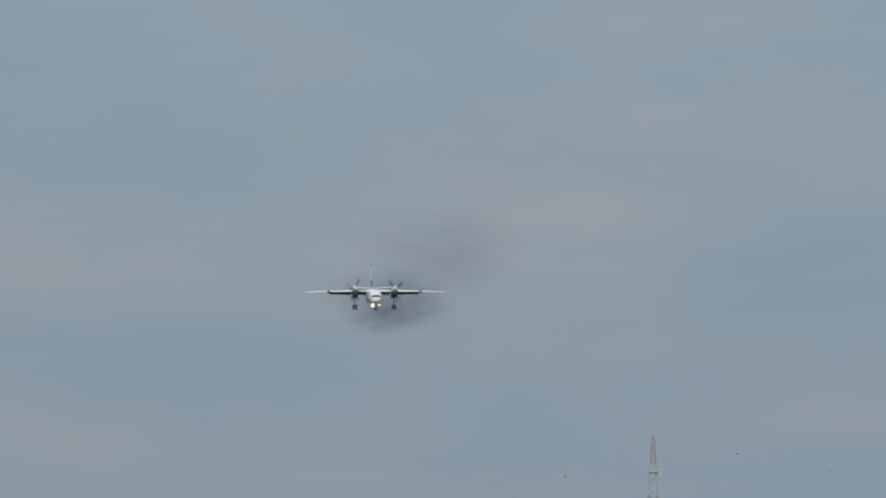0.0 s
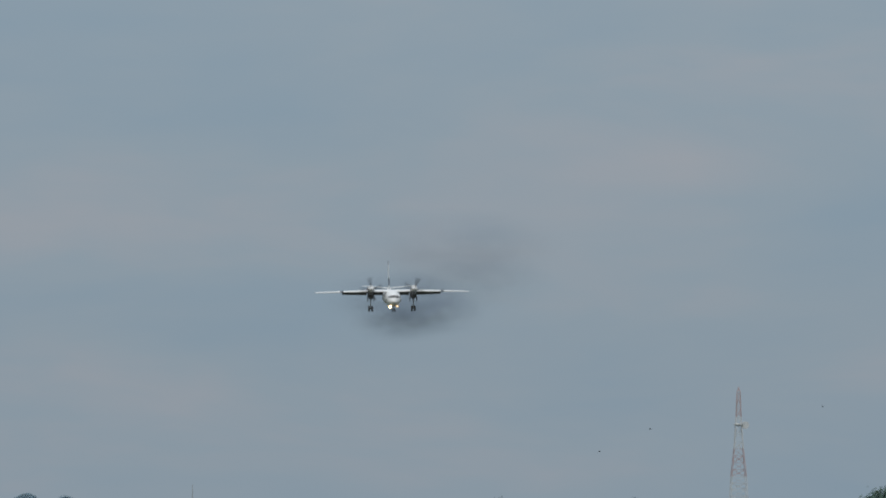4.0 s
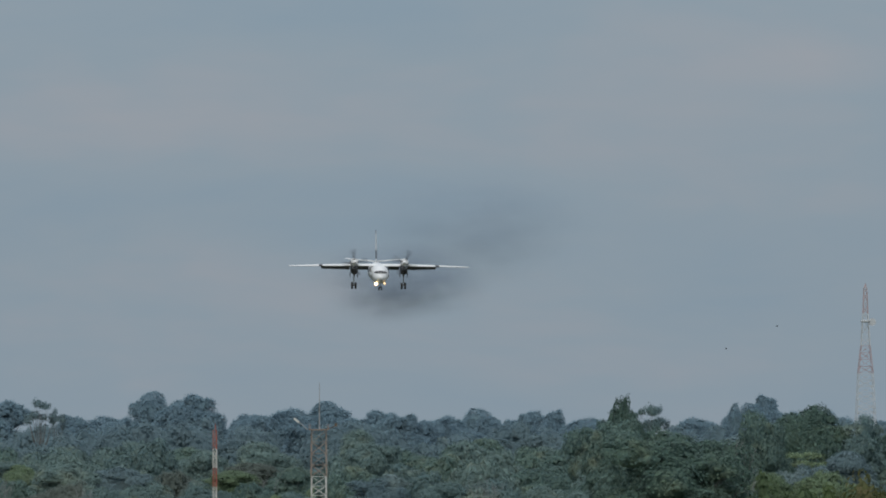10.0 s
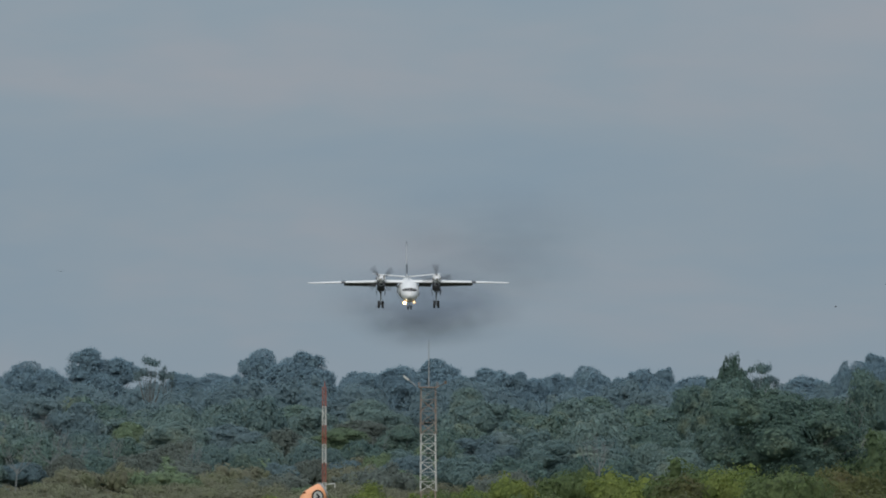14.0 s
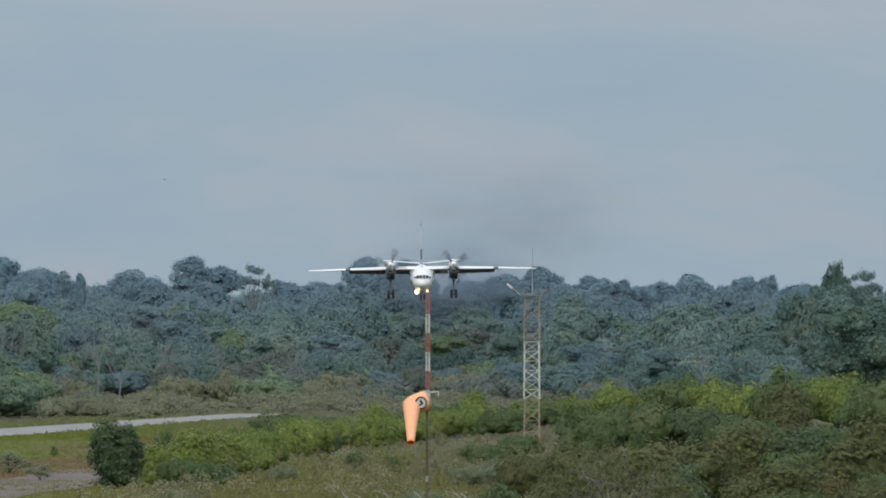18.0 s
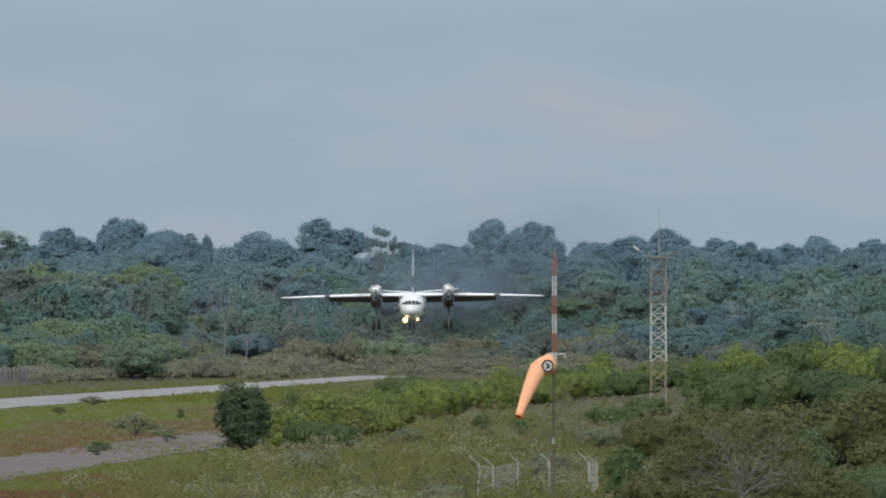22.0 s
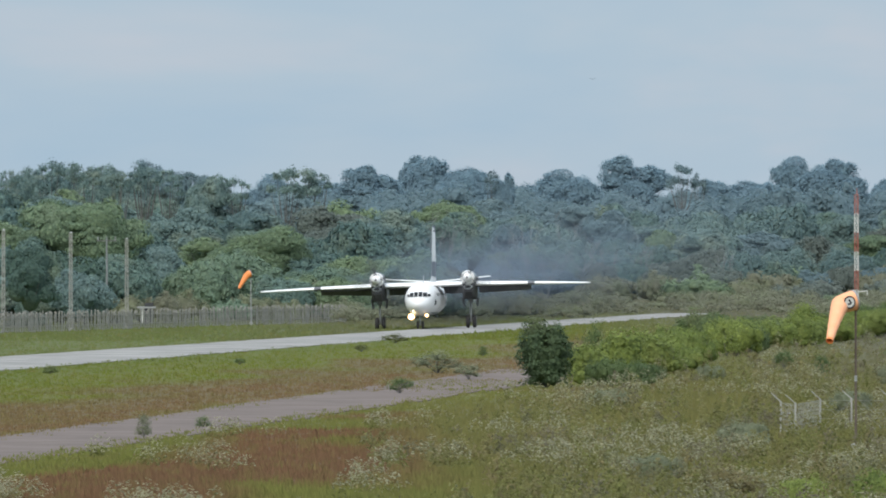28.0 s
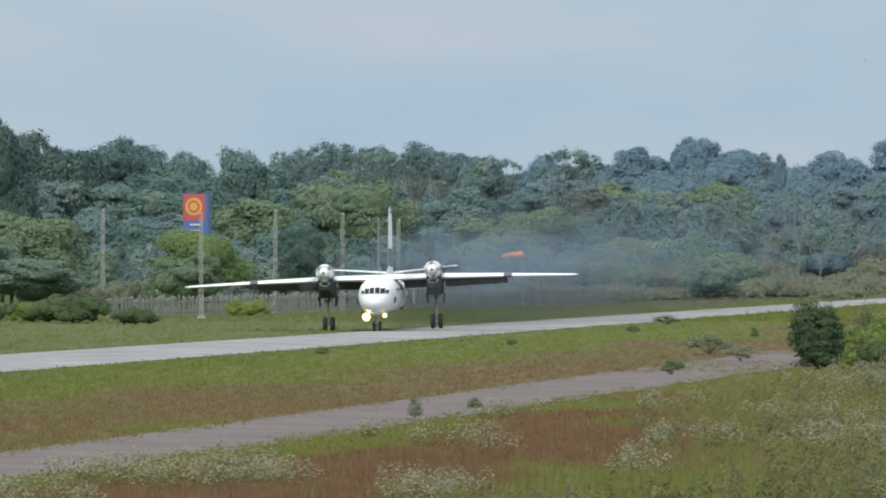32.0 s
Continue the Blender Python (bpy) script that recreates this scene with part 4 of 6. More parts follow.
def sign_tower():
    d = 1012
    t = thing("roadside_sign", Matrix.Translation(site(345, d)) @ Matrix.Rotation(radians(-18), 4, "Z"), "red and blue pylon sign with an orange disc above the trees", "sign")
    z = lambda v: rise(v, d)
    part("sign_post", Build().box((-0.75, 0.2, z(415) / 2), (0.22, 0.22, z(415))).box((0.75, 0.2, z(415) / 2), (0.22, 0.22, z(415))), GALV, t)
    part("sign_frame", Build().box((0.12, 0.5, (z(343) + z(415)) / 2), (2.15, 0.9, z(343) - z(415))), SIGN_BLUE, t, "blue sign cabinet")
    face = part("sign_face", Build().box((-0.07, 0.04, (z(344) + z(391)) / 2), (2.05, 0.08, z(344) - z(391))), SIGN_RED, t, "red sign face")
    c = Vector((-0.09, -0.01, z(366)))
    part("disc", Build().lathe(((-0.03, 0.80), (0.03, 0.80)), c, "y", 28), SIGN_YELLOW, face, "orange-yellow disc")
    part("disc_ring", Build().lathe(((-0.04, 0.56), (-0.02, 0.56)), c, "y", 28), SIGN_RED, face, "red ring")
    part("disc_core", Build().lathe(((-0.055, 0.38), (-0.03, 0.38)), c, "y", 28), SIGN_YELLOW, face, "yellow core")
    low = part("lower_face", Build().box((-0.07, 0.04, (z(392) + z(414)) / 2), (2.05, 0.08, z(392) - z(414))), SIGN_BLUE, t, "blue lower sign face")
    part("lettering", Build().box((0.1, -0.06, z(398)), (1.1, 0.05, 0.16)).box((0.0, -0.06, z(408)), (0.8, 0.05, 0.10)), OFFWHITE, low, "white lettering bars")


sign_tower()


def small_building(u, v, w, h, label):
    d = far_of(v)
    t = thing("small_building", site(u, d), label, "building")
    part("wall", Build().box((0, 0, h / 2), (w, w * 0.8, h)), OFFWHITE, t)
    part("roof", Build().box((0, 0, h + 0.08), (w + 0.5, w * 0.8 + 0.5, 0.16)), GALV, t)
    part("door", Build().box((w * 0.2, -w * 0.4 - 0.03, 1.0), (0.8, 0.06, 2.0)), DARK, t)


small_building(48, 546, 1.8, 1.7, "small white hut under the trees")
small_building(740, 541, 1.2, 1.5, "small pale grey hut behind the palisade fence")


def low_wall(u, d, w, top):
    h = rise(top, d)
    t = thing("low_wall", site(u, d), "short pale concrete wall standing behind the paling fence", "wall")
    part("wall_body", Build().box((0, 0, h / 2 - 0.04), (w, 0.2, h - 0.08)), CONCRETE, t)
    part("coping", Build().box((0, 0, h - 0.04), (w + 0.08, 0.3, 0.08)), OFFWHITE, t)


low_wall(570, 1008, 2.4, 557)


def palisade():
    """Grey palings with rails, along the boundary beyond the runway."""
    a, z = site(190, 922), site(1095, 1063)
    t = thing("palisade_fence", a, "weathered grey-brown paling fence along the airfield boundary", "fence")
    rng = random.Random(11)
    kinds = []
    for k in range(4):
        me = Build().box((0, 0, 0.82), (0.2, 0.05, 1.64)).tube((0, 0, 1.64), (0, 0, 1.8), 0.09, 0.02, 4).mesh("paling")
        me.materials.append(PALING)
        kinds.append(me)
    run = z - a
    turn = Matrix.Rotation(math.atan2(run.y, run.x), 4, "Z")
    for k in range(300):
        ob = new("paling", kinds[k % 4])
        ob.parent = t
        ob.matrix_local = Matrix.Translation(run * (k / 300) + Vector((0, 0, rng.uniform(-0.22, 0.08)))) @ turn @ Euler((radians(rng.uniform(-3, 3)), radians(rng.uniform(-3, 3)), rng.uniform(-0.2, 0.2))).to_matrix().to_4x4()
    for h in (0.5, 1.3):
        part("fence_rail", Build().tube(Vector((0, 0.1, h)), run + Vector((0, 0.1, h)), 0.04), PALING, t)


palisade()


def compound_fence():
    t = thing("wire_fence", site(1970, 512), "low wire mesh fence with white angled-top concrete posts in weeds", "fence")
    o = site(1970, 512)
    pts = [(1862, 505), (1888, 500), (1932, 512), (1987, 513), (2057, 512), (2072, 506)]
    for u, d in pts:
        q = site(u, d) - o
        post = part("fence_post", Build().box(q + Vector((0, 0, 0.75)), (0.08, 0.08, 1.5)), CONCRETE, t, "pale concrete post")
        part("post_arm", Build().tube(q + Vector((0, 0, 1.47)), q + Vector((-0.42, 0, 1.85)), 0.032, 0.028, 4), CONCRETE, post)
    wire = Build()
    for (u0, d0), (u1, d1) in zip(pts, pts[1:]):
        a, b = site(u0, d0) - o, site(u1, d1) - o
        for z in (0.2, 0.6, 1.0, 1.4):
            wire.tube(a + Vector((0, 0, z)), b + Vector((0, 0, z)), 0.007, n=3)
        m = max(2, int((b - a).length / 0.4))
        for k in range(m):
            p = a.lerp(b, k / m)
            q = a.lerp(b, min(1, (k + 4) / m))
            wire.tube(p + Vector((0, 0, 0.1)), q + Vector((0, 0, 1.45)), 0.005, n=3)
            wire.tube(q + Vector((0, 0, 0.1)), p + Vector((0, 0, 1.45)), 0.005, n=3)
    part("wire_mesh", wire, CONCRETE, t, "thin grey wire mesh")


compound_fence()

# ---- trees ----


def dome_lobes(pr, h, w, clear, n, flat, gaps=0.12, body=0.34):
    """The rounded masses of a broad crown: a body, some large boughs round it, many small sprays on those."""
    tall = h - clear
    cz = clear + tall * 0.45
    big = [((0, 0, cz), (w * body, w * body, tall * (body + 0.08)))]
    count = pr.randint(6, 8)
    for k in range(count):
        zf, t, r = 0.78 - 1.15 * (k + 0.5) / count, 2.39996 * k + pr.uniform(-0.35, 0.35), w * pr.uniform(0.19, 0.29)
        rz = min(r * flat * pr.uniform(0.8, 1.1), tall * 0.36)
        q = math.sqrt(1 - zf * zf) * (w / 2 - r * 0.75) * pr.uniform(0.8, 1.12)
        big.append(((math.cos(t) * q, math.sin(t) * q, max(cz + zf * (tall * 0.55 - rz * 0.6) * pr.uniform(0.85, 1.1), rz * 0.85)), (r, r, rz)))
    out = list(big)
    for k in range(n):
        c, rad = pr.choice(big)
        t, zf = pr.uniform(0, 6.2832), pr.uniform(-0.35, 1.0)
        q, r = math.sqrt(1 - zf * zf), w * pr.uniform(0.055, 0.125)
        if pr.random() < gaps:
            continue
        rz = r * flat * pr.uniform(0.6, 0.95)
        out.append(((c[0] + math.cos(t) * q * rad[0] * 0.9, c[1] + math.sin(t) * q * rad[1] * 0.9, max(c[2] + zf * rad[2] * 0.9, rz * 0.9)), (r, r, rz)))
    return out


def umbel_lobes(pr, h, w, clear, n):
    """Flat plates of leaf held apart on bare limbs."""
    out = []
    for k in range(n):
        t, q = pr.uniform(0, 6.28), math.sqrt(pr.uniform(0.02, 1)) * 0.8
        r = w / 2 * pr.uniform(0.16, 0.30)
        out.append(((math.cos(t) * q * w / 2, math.sin(t) * q * w / 2, clear + (h - clear) * (1 - 0.45 * q * q) * pr.uniform(0.72, 0.96)), (r, r, r * pr.uniform(0.3, 0.45))))
    return out


def tree_kind(seed, h, w, clear, lobe_n, flat=0.8, leaves=2300, leaf=0.042, sparse=False, gaps=0.12, lift=0.3, core=0.82, shag=0.32, wave=0.28, body=0.34, round_off=1.0):
    """The meshes of one tree shape, h high and w across: trunk with limbs, and crown."""
    rng, pr = np.random.default_rng(seed), random.Random(seed)
    lobes = umbel_lobes(pr, h, w, clear, lobe_n) if sparse else dome_lobes(pr, h, w, clear, lobe_n, flat, gaps, body)
    crown = billow_mesh("crown", lobes, leaves, leaf * w, rng, 0.4 if sparse else core, 0.45 if sparse else shag, 0.42, lift, wave, round_off)
    b = Build()
    bend = Vector((pr.uniform(-0.6, 0.6), pr.uniform(-0.4, 0.4), 0))
    mid = Vector((0, 0, max(clear, 0.3 * h) * 0.9)) + bend
    b.tube((0, 0, -0.1), mid, w * 0.022 + 0.05, w * 0.016 + 0.04, 8)
    for c, rad in lobes[::1 if sparse else 3]:
        tip = Vector(c)
        knee = mid.lerp(tip, 0.55) + Vector((0, 0, -0.12 * (tip - mid).length))
        b.tube(mid, knee, w * 0.009 + 0.02, w * 0.006 + 0.02, 5)
        b.tube(knee, tip, w * 0.006 + 0.02, 0.02, 5)
    return b.mesh("trunk"), crown


SHAPES = [(13, 11), (14, 9), (12, 12), (15, 8), (11, 10), (13, 12), (12, 9)]
KINDS = [tree_kind(1 + k, h, w, c, 60, f, 6000, 0.034, False, 0.12, 0.3, 0.64, 0.28, 0.24) for k, ((h, w), c, f) in enumerate(zip(SHAPES, (0.8, 0.8, 1.6, 1.0, 0.6, 3.2, 0.6), (0.8, 0.85, 0.7, 0.9, 0.8, 0.55, 0.8)))]
LIGHT = [tree_kind(1 + k, h, w, c, 56, f, 6000, 0.036, False, 0.12, 0.55, 0.66, 0.26, 0.22, 0.36, 0.8) for k, ((h, w), c, f) in enumerate(zip(SHAPES, (0.8, 0.8, 1.6, 1.0, 0.6, 2.6, 0.6), (0.8, 0.85, 0.7, 0.9, 0.8, 0.6, 0.8)))]
DENSE_SHAPES = [(24, 17), (22, 18), (25, 16), (22, 20)]
# skyline crowns: normals lifted to flatten their shading as haze would
DENSE = [tree_kind(61 + k, h, w, 1.0, 90, 1.15, 18000, 0.032, False, 0.1, 0.8, 0.62, 0.2, 0.26, 0.36, 0.5) for k, (h, w) in enumerate(DENSE_SHAPES)]
FINE_SHAPES = [(13, 12), (12, 13), (14, 11), (13, 12)]
FINE = [tree_kind(51 + k, h, w, c, 64, f, 8000, 0.029, False, 0.16, 0.3, 0.64) for k, ((h, w), c, f) in enumerate(zip(FINE_SHAPES, (0.6, 0.9, 0.5, 0.8), (0.8, 0.72, 0.85, 0.75)))]
UMBRELLA_SHAPES = [(13, 17), (12, 15)]
UMBRELLA = [tree_kind(81 + k, h, w, 3.6, 80, 0.5, 9000, 0.022, False, 0.2, 0.3, 0.64, 0.3) for k, (h, w) in enumerate(UMBRELLA_SHAPES)]
LOW_SHAPES = [(6, 10), (6.5, 9), (5.5, 10)]
LOW = [tree_kind(11 + k, h, w, 0.05, 60, 0.9, 6000, 0.034, False, 0.12, 0.45, 0.64) for k, (h, w) in enumerate(LOW_SHAPES)]
SPARSE_SHAPES = [(14, 11), (15, 9), (14, 12)]
SPARSE = [tree_kind(21 + k, h, w, 7.0, 17, 0.5, 1500, 0.034, True) for k, (h, w) in enumerate(SPARSE_SHAPES)]


def plant(name, meshes, place, s, turn, leaf, bark, label, category, group):
    t = thing(name, Matrix.Translation(place) @ Matrix.Rotation(turn, 4, "Z") @ Matrix.Diagonal((*s, 1)), label, category, group)
    for n, me, mat in (("trunk", meshes[0], bark), ("crown", meshes[1], leaf)):
        ob = new(n, me)
        ob.parent = t
        if not me.materials:
            me.materials.append(mat)
        ob.material_slots[0].link = "OBJECT"
        ob.material_slots[0].material = mat
    return t


def tree(k, place, h, w, leaf, bark=BARK, label="", group="trees of the wood", sparse=False, rng=random, fine=False, domed=False):
    kinds, shapes = (UMBRELLA, UMBRELLA_SHAPES) if domed else (SPARSE, SPARSE_SHAPES) if sparse else (FINE, FINE_SHAPES) if fine else (LOW, LOW_SHAPES) if h < 0.9 * w else (DENSE, DENSE_SHAPES) if place.y > 2200 else (LIGHT, SHAPES) if place.y > 1400 else (KINDS, SHAPES)
    k %= len(kinds)
    h *= 1 if sparse else 1.04
    return plant("tree", kinds[k], place, (w / shapes[k][1], w / shapes[k][1], h / shapes[k][0]), rng.uniform(0, 6.28), leaf, bark, label, "tree", group)


def woods():
    rng = random.Random(5)
    # far trees on the skyline, haze in their leaf colour: bearing, level of the top, width in ticks
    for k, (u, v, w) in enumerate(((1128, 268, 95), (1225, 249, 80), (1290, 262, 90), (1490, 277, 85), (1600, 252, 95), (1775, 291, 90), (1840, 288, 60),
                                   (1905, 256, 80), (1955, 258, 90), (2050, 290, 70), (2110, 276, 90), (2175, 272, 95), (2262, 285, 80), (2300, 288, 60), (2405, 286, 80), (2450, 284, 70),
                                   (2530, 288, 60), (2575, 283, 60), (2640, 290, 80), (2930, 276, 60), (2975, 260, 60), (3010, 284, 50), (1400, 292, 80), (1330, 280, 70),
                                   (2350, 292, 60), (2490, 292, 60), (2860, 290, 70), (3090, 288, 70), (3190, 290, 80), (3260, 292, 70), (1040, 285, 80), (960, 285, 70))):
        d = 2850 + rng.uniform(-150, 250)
        tree(k * 3, site(u, d), rise(v, d), w * TICK * d * 1.4, LEAF_HAZE_FAR, BARK, "tall tree on the distant skyline, leaf colour blued for haze", "skyline trees", False, rng)
    for u, v, w, leaf, open_crown in ((1352, 265, 24, LEAF_HAZE_PALE, True), (1690, 259, 44, LEAF_HAZE_PALE, True), (1718, 270, 22, LEAF_HAZE_PALE, True), (1372, 281, 30, LEAF_HAZE_FAR, False), (2775, 272, 36, LEAF_HAZE_PALE, True), (2920, 277, 26, LEAF_HAZE_FAR, False)):
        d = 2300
        tree(rng.randrange(3), site(u, d), rise(v, d), w * TICK * d * 1.5, leaf, BARK, "slender tree standing above the wood, leaf colour paled for haze", "skyline trees", open_crown, rng)
    # nearer green trees that break the skyline
    def stand(*spots):
        for k, (u, v, w, d, leaf) in enumerate(spots):
            lab = {LEAF_YELLOW: "broad yellow-green tree at the wood's edge", LEAF_OLIVE: "olive-brown tree at the wood's edge", LEAF_LIME: "pale lime-green tree before the dark wood"}.get(leaf, "dark green tree rising above the wood")
            tree(k, site(u, d), rise(v, d), w * TICK * d * 1.5, leaf, BARK, lab, "trees of the wood", False, rng, True)

    stand((5, 196, 90, 1050, LEAF_DEEP), (95, 238, 130, 1150, LEAF_DEEP), (185, 243, 110, 1180, LEAF_MID), (255, 243, 70, 1250, LEAF_HAZE_TINT), (320, 268, 90, 1500, LEAF_HAZE_TINT), (430, 267, 100, 1200, LEAF_MID),
          (505, 263, 60, 1400, LEAF_HAZE_TINT), (580, 252, 80, 1450, LEAF_HAZE_TINT), (640, 258, 80, 1450, LEAF_HAZE_TINT), (705, 268, 70, 1550, LEAF_HAZE_TINT), (770, 250, 90, 1900, LEAF_HAZE_PALE), (815, 260, 60, 1850, LEAF_HAZE_PALE), (840, 276, 70, 1600, LEAF_HAZE_TINT),
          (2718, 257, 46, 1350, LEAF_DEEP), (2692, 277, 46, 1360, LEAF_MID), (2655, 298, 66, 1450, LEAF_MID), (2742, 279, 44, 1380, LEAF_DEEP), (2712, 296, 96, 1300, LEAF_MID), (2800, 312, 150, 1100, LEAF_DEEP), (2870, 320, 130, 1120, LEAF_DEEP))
    stand((3050, 268, 90, 1500, LEAF_DEEP), (2968, 282, 70, 1450, LEAF_MID), (3120, 286, 80, 1500, LEAF_HAZE_TINT), (3235, 283, 70, 1500, LEAF_MID), (3295, 272, 70, 1450, LEAF_MID), (3350, 255, 90, 1400, LEAF_DEEP),
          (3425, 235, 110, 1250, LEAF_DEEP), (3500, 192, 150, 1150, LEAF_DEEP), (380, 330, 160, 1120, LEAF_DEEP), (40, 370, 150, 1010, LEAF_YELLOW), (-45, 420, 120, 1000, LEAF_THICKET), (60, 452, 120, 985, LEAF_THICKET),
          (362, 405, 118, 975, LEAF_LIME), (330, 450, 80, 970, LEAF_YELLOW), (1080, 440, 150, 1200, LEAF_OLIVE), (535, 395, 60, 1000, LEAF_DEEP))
    for k, (u, v, w, d) in enumerate(((620, 318, 225, 1080), (945, 372, 170, 1150))):
        tree(k, site(u, d), rise(v, d), w * TICK * d, LEAF_YELLOW, BARK, "broad umbrella-shaped yellow-green tree at the wood's edge", "trees of the wood", False, rng, False, True)
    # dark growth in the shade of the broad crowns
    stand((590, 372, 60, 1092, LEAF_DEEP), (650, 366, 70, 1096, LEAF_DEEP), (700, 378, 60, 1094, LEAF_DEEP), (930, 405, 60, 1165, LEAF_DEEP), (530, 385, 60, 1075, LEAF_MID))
    for u, v, w, d in ((570, 252, 70, 1300), (605, 248, 62, 1320), (640, 255, 64, 1340), (735, 256, 70, 1450), (985, 264, 70, 1450), (1040, 268, 60, 1500), (225, 240, 70, 1250), (780, 262, 60, 1500), (1015, 266, 75, 1500), (900, 282, 60, 1600), (690, 262, 60, 1400), (2760, 270, 55, 1400), (500, 262, 50, 1350)):
        tree(rng.randrange(2), site(u, d), rise(v, d), w * TICK * d * 1.2, LEAF_HAZE_TINT, BARK, "sparse umbrella-crowned tree above the wood", "trees of the wood", True, rng)
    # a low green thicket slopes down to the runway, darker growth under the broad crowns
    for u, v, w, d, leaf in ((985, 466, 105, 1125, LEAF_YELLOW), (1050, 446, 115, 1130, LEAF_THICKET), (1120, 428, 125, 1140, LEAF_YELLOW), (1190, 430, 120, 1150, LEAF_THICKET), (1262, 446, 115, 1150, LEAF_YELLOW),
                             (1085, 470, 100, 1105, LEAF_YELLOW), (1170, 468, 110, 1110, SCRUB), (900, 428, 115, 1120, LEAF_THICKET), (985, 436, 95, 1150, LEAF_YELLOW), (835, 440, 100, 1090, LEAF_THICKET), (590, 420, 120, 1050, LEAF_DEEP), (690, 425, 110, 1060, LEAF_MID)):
        tree(rng.randrange(3), site(u, d), rise(v, d), w * TICK * d * 1.35, leaf, BARK, "low spreading tree in the thicket by the runway", "trees of the wood", False, rng)
    # the body of the wood: low at its edge, higher row behind row
    rows = ((-150, 640, ((1030, 4), (1062, 6.5), (1100, 9), (1150, 11), (1220, 13), (1310, 14.5))),
            (600, 1300, ((1120, 3.5), (1165, 5.5), (1215, 7.5), (1280, 9), (1360, 10.5), (1470, 11.8), (1620, 12.6))),
            (1250, 2250, ((1400, 3.4), (1455, 5.5), (1515, 7.5), (1590, 9.3), (1690, 10.8), (1830, 11.6), (2020, 12.2))),
            (2230, 3650, ((1270, 4), (1330, 6.2), (1410, 8.3), (1500, 9.8), (1620, 11), (1800, 12.2), (2050, 13))))
    for u0, u1, line in rows:
        for d, hh in line:
            u = u0 + rng.uniform(0, 60)
            while u < u1:
                h = min(hh * rng.uniform(0.82, 1.22), 13.4)
                w = rng.uniform(0.75, 1.15) * min(11.5, 3.4 + hh * 0.72)
                dd = d + rng.uniform(-22, 22)
                q = rng.random()
                # rows further back take leaf colours with more haze in them
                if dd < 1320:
                    leaf = LEAF_YELLOW if q < 0.17 else (LEAF_DRY if hh > 6 else LEAF_THICKET) if q < 0.23 else LEAF_MID if q < 0.68 else LEAF_HAZE_TINT
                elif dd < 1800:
                    leaf = LEAF_DRY if q < 0.1 else LEAF_MID if q < 0.32 else LEAF_YELLOW if q < 0.42 else LEAF_HAZE_TINT if q < 0.85 else LEAF_HAZE_PALE
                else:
                    leaf = LEAF_HAZE_PALE
                bare = hh > 8 and rng.random() < 0.03
                lab = "low rounded tree at the edge of the wood" if hh < 6 else "rounded green tree in the dense wood"
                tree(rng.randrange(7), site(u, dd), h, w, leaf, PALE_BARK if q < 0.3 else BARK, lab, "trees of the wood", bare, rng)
                u += w / dd / TICK * rng.uniform(0.72, 1.05)


woods()


def bare_tree(u, d, top, seed):
    """A leafless tree in the wood: forked pale limbs, each with finer twigs."""
    pr, h = random.Random(seed), rise(top, d)
    t = thing("tree", site(u, d), "leafless pale grey tree standing among green ones", "tree", "bare trees of the wood")
    b = Build().tube((0, 0, -0.1), (0.2, 0, h * 0.45), 0.09, 0.06, 7)
    part("trunk", b, PALE_BARK, t)
    for k in range(7):
        limbs = Build()
        a, z = pr.uniform(0, 6.28), h * pr.uniform(0.34, 0.46)
        o = Vector((0.2 * z / h / 0.45, 0, z))
        tip = Vector((math.cos(a) * pr.uniform(1.2, 2.8), math.sin(a) * 1.5, h * pr.uniform(0.75, 1.0)))
        knee = o.lerp(tip, 0.45) + Vector((math.cos(a) * 0.5, 0, -0.3))
        limbs.tube(o, knee, 0.045, 0.03, 5).tube(knee, tip, 0.03, 0.012, 4)
        for j in range(4):
            s = knee.lerp(tip, 0.22 * j)
            limbs.tube(s, s + Vector((pr.uniform(-1.2, 1.2), pr.uniform(-0.6, 0.6), pr.uniform(0.5, 1.6))), 0.03, 0.012, 3)
        part("branch", limbs, PALE_BARK, t, "pale bare branch with fine twigs")


for k, (u, d, top) in enumerate(((2905, 1120, 308), (1412, 1330, 340), (1232, 1240, 338), (1328, 1290, 400), (1265, 1270, 352), (640, 1180, 300), (2080, 1480, 395), (1510, 1385, 385), (3240, 1240, 330), (2480, 1260, 390), (1180, 1300, 392), (1370, 1360, 372), (1450, 1340, 410), (1545, 1400, 402), (1300, 1330, 330), (1620, 1420, 395), (1760, 1420, 415), (1100, 1250, 350), (2930, 1130, 345), (1480, 1500, 330))):
    bare_tree(u, d, top, 70 + k)


def far_woods():
    """Closed woodland far behind, seen only as a low band of crowns."""
    rng = np.random.default_rng(8)
    lobes = []
    for k in range(300):
        u, d = rng.uniform(-300, 3900), rng.uniform(2350, 3300)
        h = rise(rng.uniform(288, 318), d)
        p = site(u, d)
        r = rng.uniform(3.5, 6)
        lobes.append(((p.x, p.y, h * 0.45), (r, r, h * 0.45)))
        for j in range(2):
            q = r * rng.uniform(0.45, 0.65)
            lobes.append(((p.x + rng.uniform(-1, 1) * r, p.y - r * 0.5, h * rng.uniform(0.55, 0.95) - q * 0.4), (q, q, q * 0.8)))
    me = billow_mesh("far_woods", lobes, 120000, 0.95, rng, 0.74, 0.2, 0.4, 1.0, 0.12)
    tagged(part("far_woods", me, LEAF_HAZY), "distant woodland along the horizon, leaf colour blued for haze", "woods", kind="stuff")


far_woods()

# ---- bushes ----


